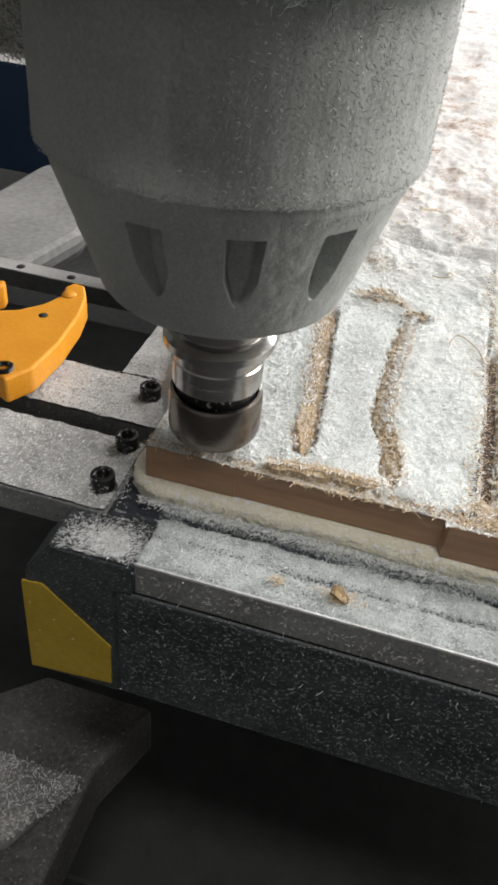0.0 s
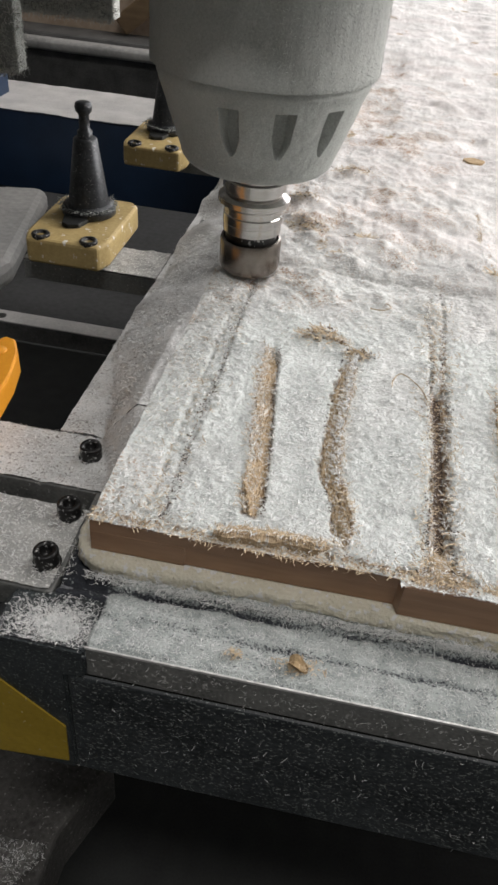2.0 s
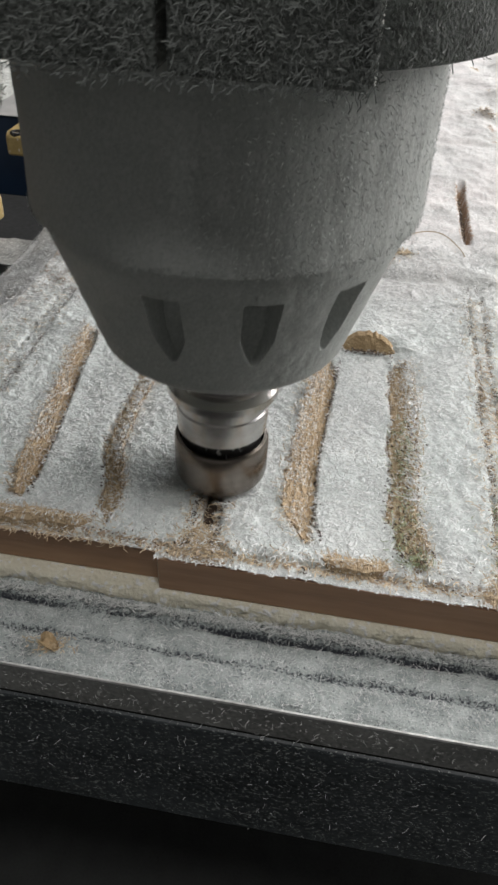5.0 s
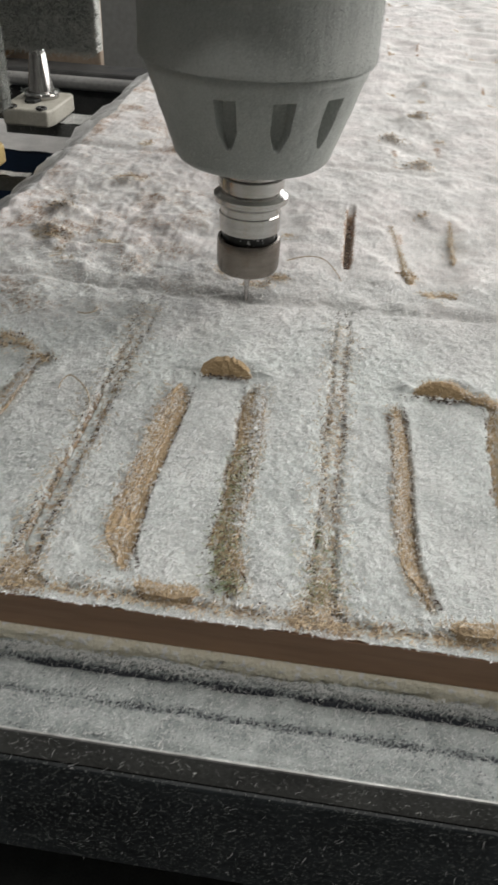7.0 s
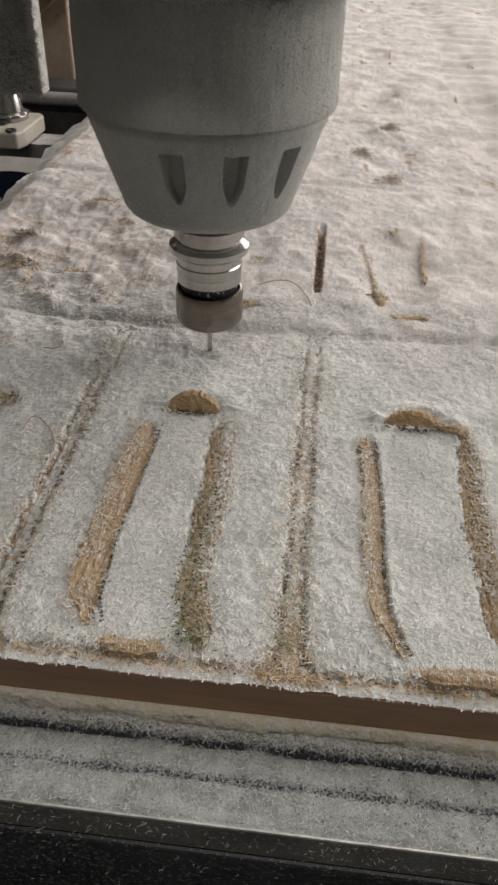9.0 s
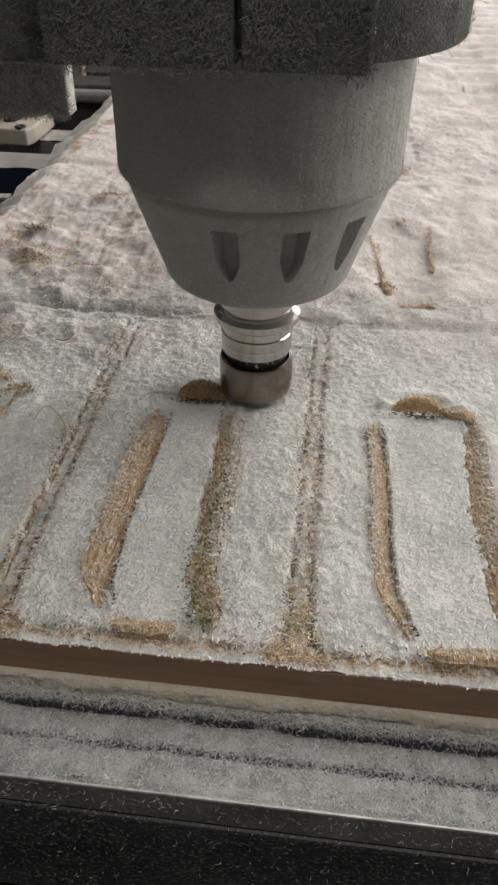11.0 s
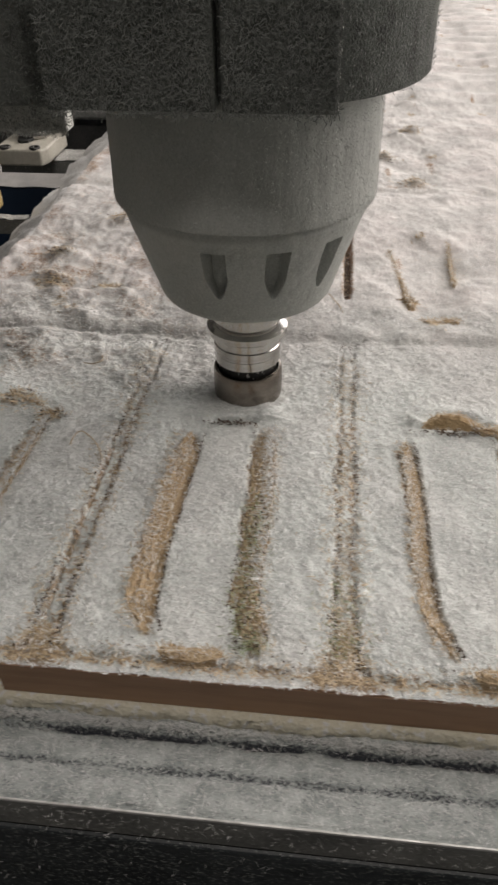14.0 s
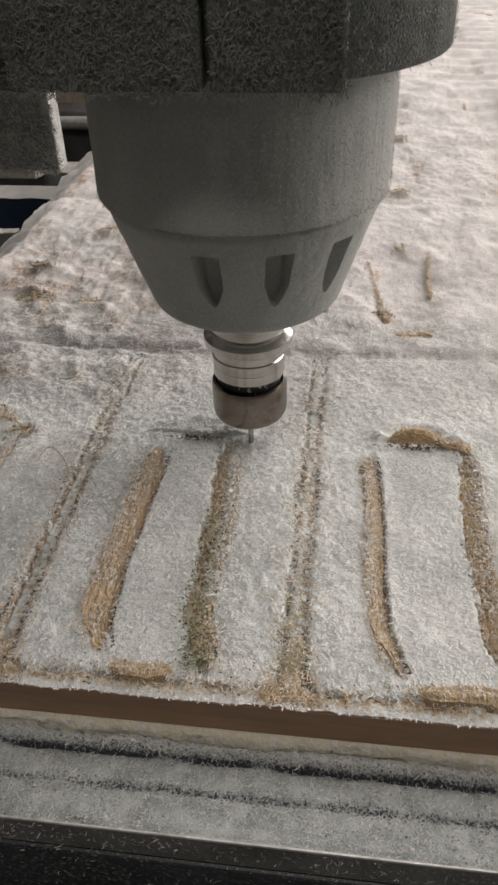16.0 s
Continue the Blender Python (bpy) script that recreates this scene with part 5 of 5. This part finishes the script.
def sharp(ob, degrees=35):
    """Smooth shading that breaks at steep edges."""
    me = ob.data
    bm = bmesh.new()
    bm.from_mesh(me)
    for e in bm.edges:
        if len(e.link_faces) == 2 and e.calc_face_angle(0) > radians(degrees):
            e.smooth = False
    for f in bm.faces:
        f.smooth = True
    bm.to_mesh(me)
    bm.free()


for ob in spindle.children_recursive:
    sharp(ob, 30)
house = part("housing", housing_bm(), HOUSING, spindle, "grey tapered plastic cover with a ring of slots")
sharp(house, 38)
# ring, blocks and arm extended up out of view to shade the dust
ring_bm = lathe_bm([(0.0670, 0.1920), (0.0880, 0.1920), (0.0890, 0.1930), (0.0890, 0.4600), (0.0670, 0.4600)], 96)
for v in ring_bm.verts:
    v.co.y = max(v.co.y, -0.0755)  # flat where the blocks are bolted on
part("clamp_ring", ring_bm, CLAMP, spindle, "thick clamp ring furred with dust")
part("clamp_block", box_bm(0.0013, 0.0464, -0.0860, -0.0200, 0.1900, 0.4600, 0.0012), CLAMP, spindle, "dust coated clamp block")
part("clamp_block", box_bm(-0.0700, -0.0013, -0.0860, -0.0200, 0.1902, 0.4600, 0.0012), CLAMP, spindle, "dust coated clamp block")
# thin paler strip along the block's right edge
part("bare_edge", box_bm(0.0456, 0.0472, -0.0868, -0.0846, 0.1910, 0.4600, 0.0004), FLUFF, spindle, "pale edge of the clamp block")
part("boss", box_bm(-0.0830, -0.0690, -0.0680, -0.0580, 0.2020, 0.2260, 0.003), CLAMP, spindle, "lumpy dust coated boss on the side arm")
part("clamp_arm", box_bm(-0.2600, -0.0680, -0.0600, 0.0400, 0.1850, 0.4600, 0.002), CLAMP, spindle, "dust coated side arm")

def fur(name, places, length, width, parent, label, mat=FUR, seed=0, flat=False):
    """Short bent slivers clinging to an upright face, either flat (facing -y) or round the spindle's axis."""
    rng = random.Random(seed)
    verts, faces = [], []
    for x, y, z in places:
        out = Vector((0, -1, 0)) if flat or abs(y + 0.0863) < 0.001 or abs(y + 0.0604) < 0.001 else Vector((x, y, 0)).normalized()
        side = Vector((-out.y, out.x, 0))
        a, bend = rng.uniform(0, 6.283), rng.uniform(-0.9, 0.9)
        L, w, lift = length * rng.uniform(0.4, 1.5), width * rng.uniform(0.6, 1.4), rng.uniform(0.05, 0.7)
        p, base = Vector((x, y, z)), len(verts)
        for k in range(3):
            along = side * math.cos(a + bend * k) + Vector((0, 0, math.sin(a + bend * k)))
            across = out.cross(along) * w
            verts += [tuple(p - across), tuple(p + across + out * w * 0.6)]
            p = p + (along + out * lift * (1 - 0.4 * k)) * (L / 2)
        faces += [(base, base + 1, base + 3, base + 2), (base + 2, base + 3, base + 5, base + 4)]
    me = bpy.data.meshes.new(name)
    me.from_pydata(verts, [], faces)
    me.materials.append(mat)
    ob = new(name, me)
    ob.parent = parent
    return tagged(ob, label)


cling = np.random.RandomState(97)
where = [(cling.uniform(0.016, 0.50), -0.0453, cling.uniform(-0.131, -0.055)) for k in range(300)] + [(cling.uniform(0.016, 0.50), -0.0445, cling.uniform(-0.049, -0.033)) for k in range(180)]
fur("chip_coat", where, 0.0024, 0.00010, bed, "white curled slivers clinging to the beam", STRAND_WHITE, 98, True)
where = []
for k in range(9000):
    x, z = rng.uniform(-0.0690, 0.0460), 0.1905 + 0.06 * rng.rand()
    if abs(x) > 0.0030:
        where.append((x, -0.0863, z))
for k in range(2200):
    a, z = rng.uniform(-1.6, 0.5), 0.1925 + 0.06 * rng.rand()
    if math.sin(a) > -0.84:
        where.append((0.0893 * math.cos(a), 0.0893 * math.sin(a), z))
for k in range(1800):
    where.append((rng.uniform(-0.219, -0.070), -0.0604, 0.1855 + 0.07 * rng.rand()))
for k in range(500):
    where.append((rng.uniform(-0.0690, 0.0460), -0.0862, 0.1895 + rng.normal(0, 0.0006)))
for k in range(900):
    where.append((0.0464 + rng.normal(0, 0.0004), -0.0866, 0.1905 + 0.07 * rng.rand()))
    where.append((rng.uniform(-0.085, -0.067), -0.0684, rng.uniform(0.200, 0.228)))
fur("clamp_fur", where, 0.0021, 0.00011, spindle, "grey dust fur on the clamp", seed=21)
where = []
for k in range(6000):
    a, z = rng.uniform(0, 6.283), 0.1322 + rng.normal(0, 0.0016) - (0.006 * rng.rand() if rng.rand() < 0.4 else 0)
    r = 0.0688 if z > 0.1328 else 0.0648 - (0.1318 - z) * 0.25
    where.append((r * math.cos(a), r * math.sin(a), z))
for k in range(13000):
    a, z = rng.uniform(-2.2, 0.6), rng.uniform(0.125, 0.20)
    if rng.rand() < 0.25 + 0.6 * math.sin(max(0, a + 1.6)):
        r = 0.0688 if z > 0.1328 else 0.0648
        where.append((r * math.cos(a), r * math.sin(a), z))
fur("housing_fur", where, 0.0011, 0.00009, spindle, "pale dust fur round the ledge", seed=22, mat=HOUSING_FUR)

# bracket that rides with the carriage but not up and down
bracket = new("carriage_bracket")
tagged(bracket, "dust furred grey bracket plate hanging from the carriage", "bracket")
part("plate", box_bm(-0.1940, -0.1245, 0.0860, 0.1000, 0.1335, 0.4600, 0.0015), BRACKET_GREY, bracket)
part("bare_edge", box_bm(-0.1256, -0.1232, 0.0850, 0.1005, 0.1333, 0.4600, 0.0007), FLUFF, bracket, "pale edge of the plate")
part("post", box_bm(-0.2300, -0.1720, 0.0300, 0.0440, 0.1050, 0.4600, 0.0015), BRACKET_GREY, bracket)

where = [(-0.1244 + rng.normal(0, 0.0008), 0.0852, rng.uniform(0.1335, 0.25)) for k in range(1300)] + [(rng.uniform(-0.194, -0.1245), 0.0857, 0.1335 + abs(rng.normal(0, 0.02))) for k in range(2600)] + [(rng.uniform(-0.194, -0.1245), 0.0857, 0.1332 + rng.normal(0, 0.0006)) for k in range(420)] + [(rng.uniform(-0.229, -0.172), 0.0297, 0.1048 + rng.normal(0, 0.0006)) for k in range(420)] + [(-0.1718 + rng.normal(0, 0.0006), rng.uniform(0.0295, 0.044), rng.uniform(0.105, 0.25)) for k in range(900)] + [(rng.uniform(-0.229, -0.173), 0.0296, 0.105 + abs(rng.normal(0, 0.03))) for k in range(1200)]
fur("bracket_fur", where, 0.0028, 0.00016, bracket, "pale dust fur on the plate", seed=24, mat=FLUFF, flat=True)

SPINDLE_ROWS = [
    (0.0, 0.0288, 0.0138, 0.0093),
    (0.5, 0.0253, 0.0735, 0.0081),
    (1.0, 0.0251, 0.1351, 0.0076),
    (1.5, 0.0243, 0.1991, 0.0063),
    (2.0, 0.0234, 0.2628, 0.0050),
    (2.5, 0.0630, 0.2876, 0.0040),
    (3.0, 0.1284, 0.2894, 0.0027),
    (3.5, 0.1574, 0.2542, 0.0029),
    (4.0, 0.1576, 0.1934, 0.0027),
    (5.4, 0.1574, 0.0240, 0.0035),
    (5.7, 0.1574, 0.0200, 0.0230),
    (6.0, 0.1600, 0.0280, 0.0250),
    (6.3, 0.1754, 0.1016, 0.0250),
    (6.5, 0.1872, 0.1552, 0.0249),
    (7.0, 0.2189, 0.2808, 0.0242),
    (7.5, 0.2187, 0.2820, 0.0054),
    (8.0, 0.2199, 0.2825, -0.0031),
    (8.5, 0.2196, 0.2815, 0.0241),
    (9.0, 0.2197, 0.2495, 0.0238),
    (9.6, 0.2360, 0.2100, 0.0240),
    (10.2, 0.2510, 0.1860, 0.0240),
    (10.8, 0.2515, 0.1850, 0.0070),
    (11.5, 0.2496, 0.2068, 0.0065),
    (12.0, 0.2088, 0.2112, 0.0069),
    (12.5, 0.1891, 0.1895, 0.0061),
    (13.0, 0.2355, 0.1860, 0.0053),
    (13.5, 0.2493, 0.1930, -0.0033),
    (14.0, 0.2255, 0.2121, -0.0019),
    (14.5, 0.1889, 0.2038, -0.0024),
    (15.0, 0.2178, 0.1879, -0.0035),
    (15.5, 0.2484, 0.1862, 0.0079),
    (16.0, 0.2516, 0.1748, 0.0243),
]


def motions():
    walk(spindle, [(t, pose(x, y, z)) for t, x, y, z in SPINDLE_ROWS])
    walk(bracket, [(t, pose(x, y, 0)) for t, x, y, z in SPINDLE_ROWS])
    walk(fill, [(0.0, pose(0, 0, -0.0140)), (4.2, pose(0, 0, -0.0140)), (5.6, pose(0, 0, 0)), (16.0, pose(0, 0, 0))])
    walk(arch, [(0.0, pose(0.2210, 0.1800, 0)), (12.7, pose(0.2210, 0.1800, 0)), (13.6, pose(0.2210, 0.1785, -0.0150, 8, 0, 0)), (16.0, pose(0.2210, 0.1785, -0.0150, 8, 0, 0))])


motions()
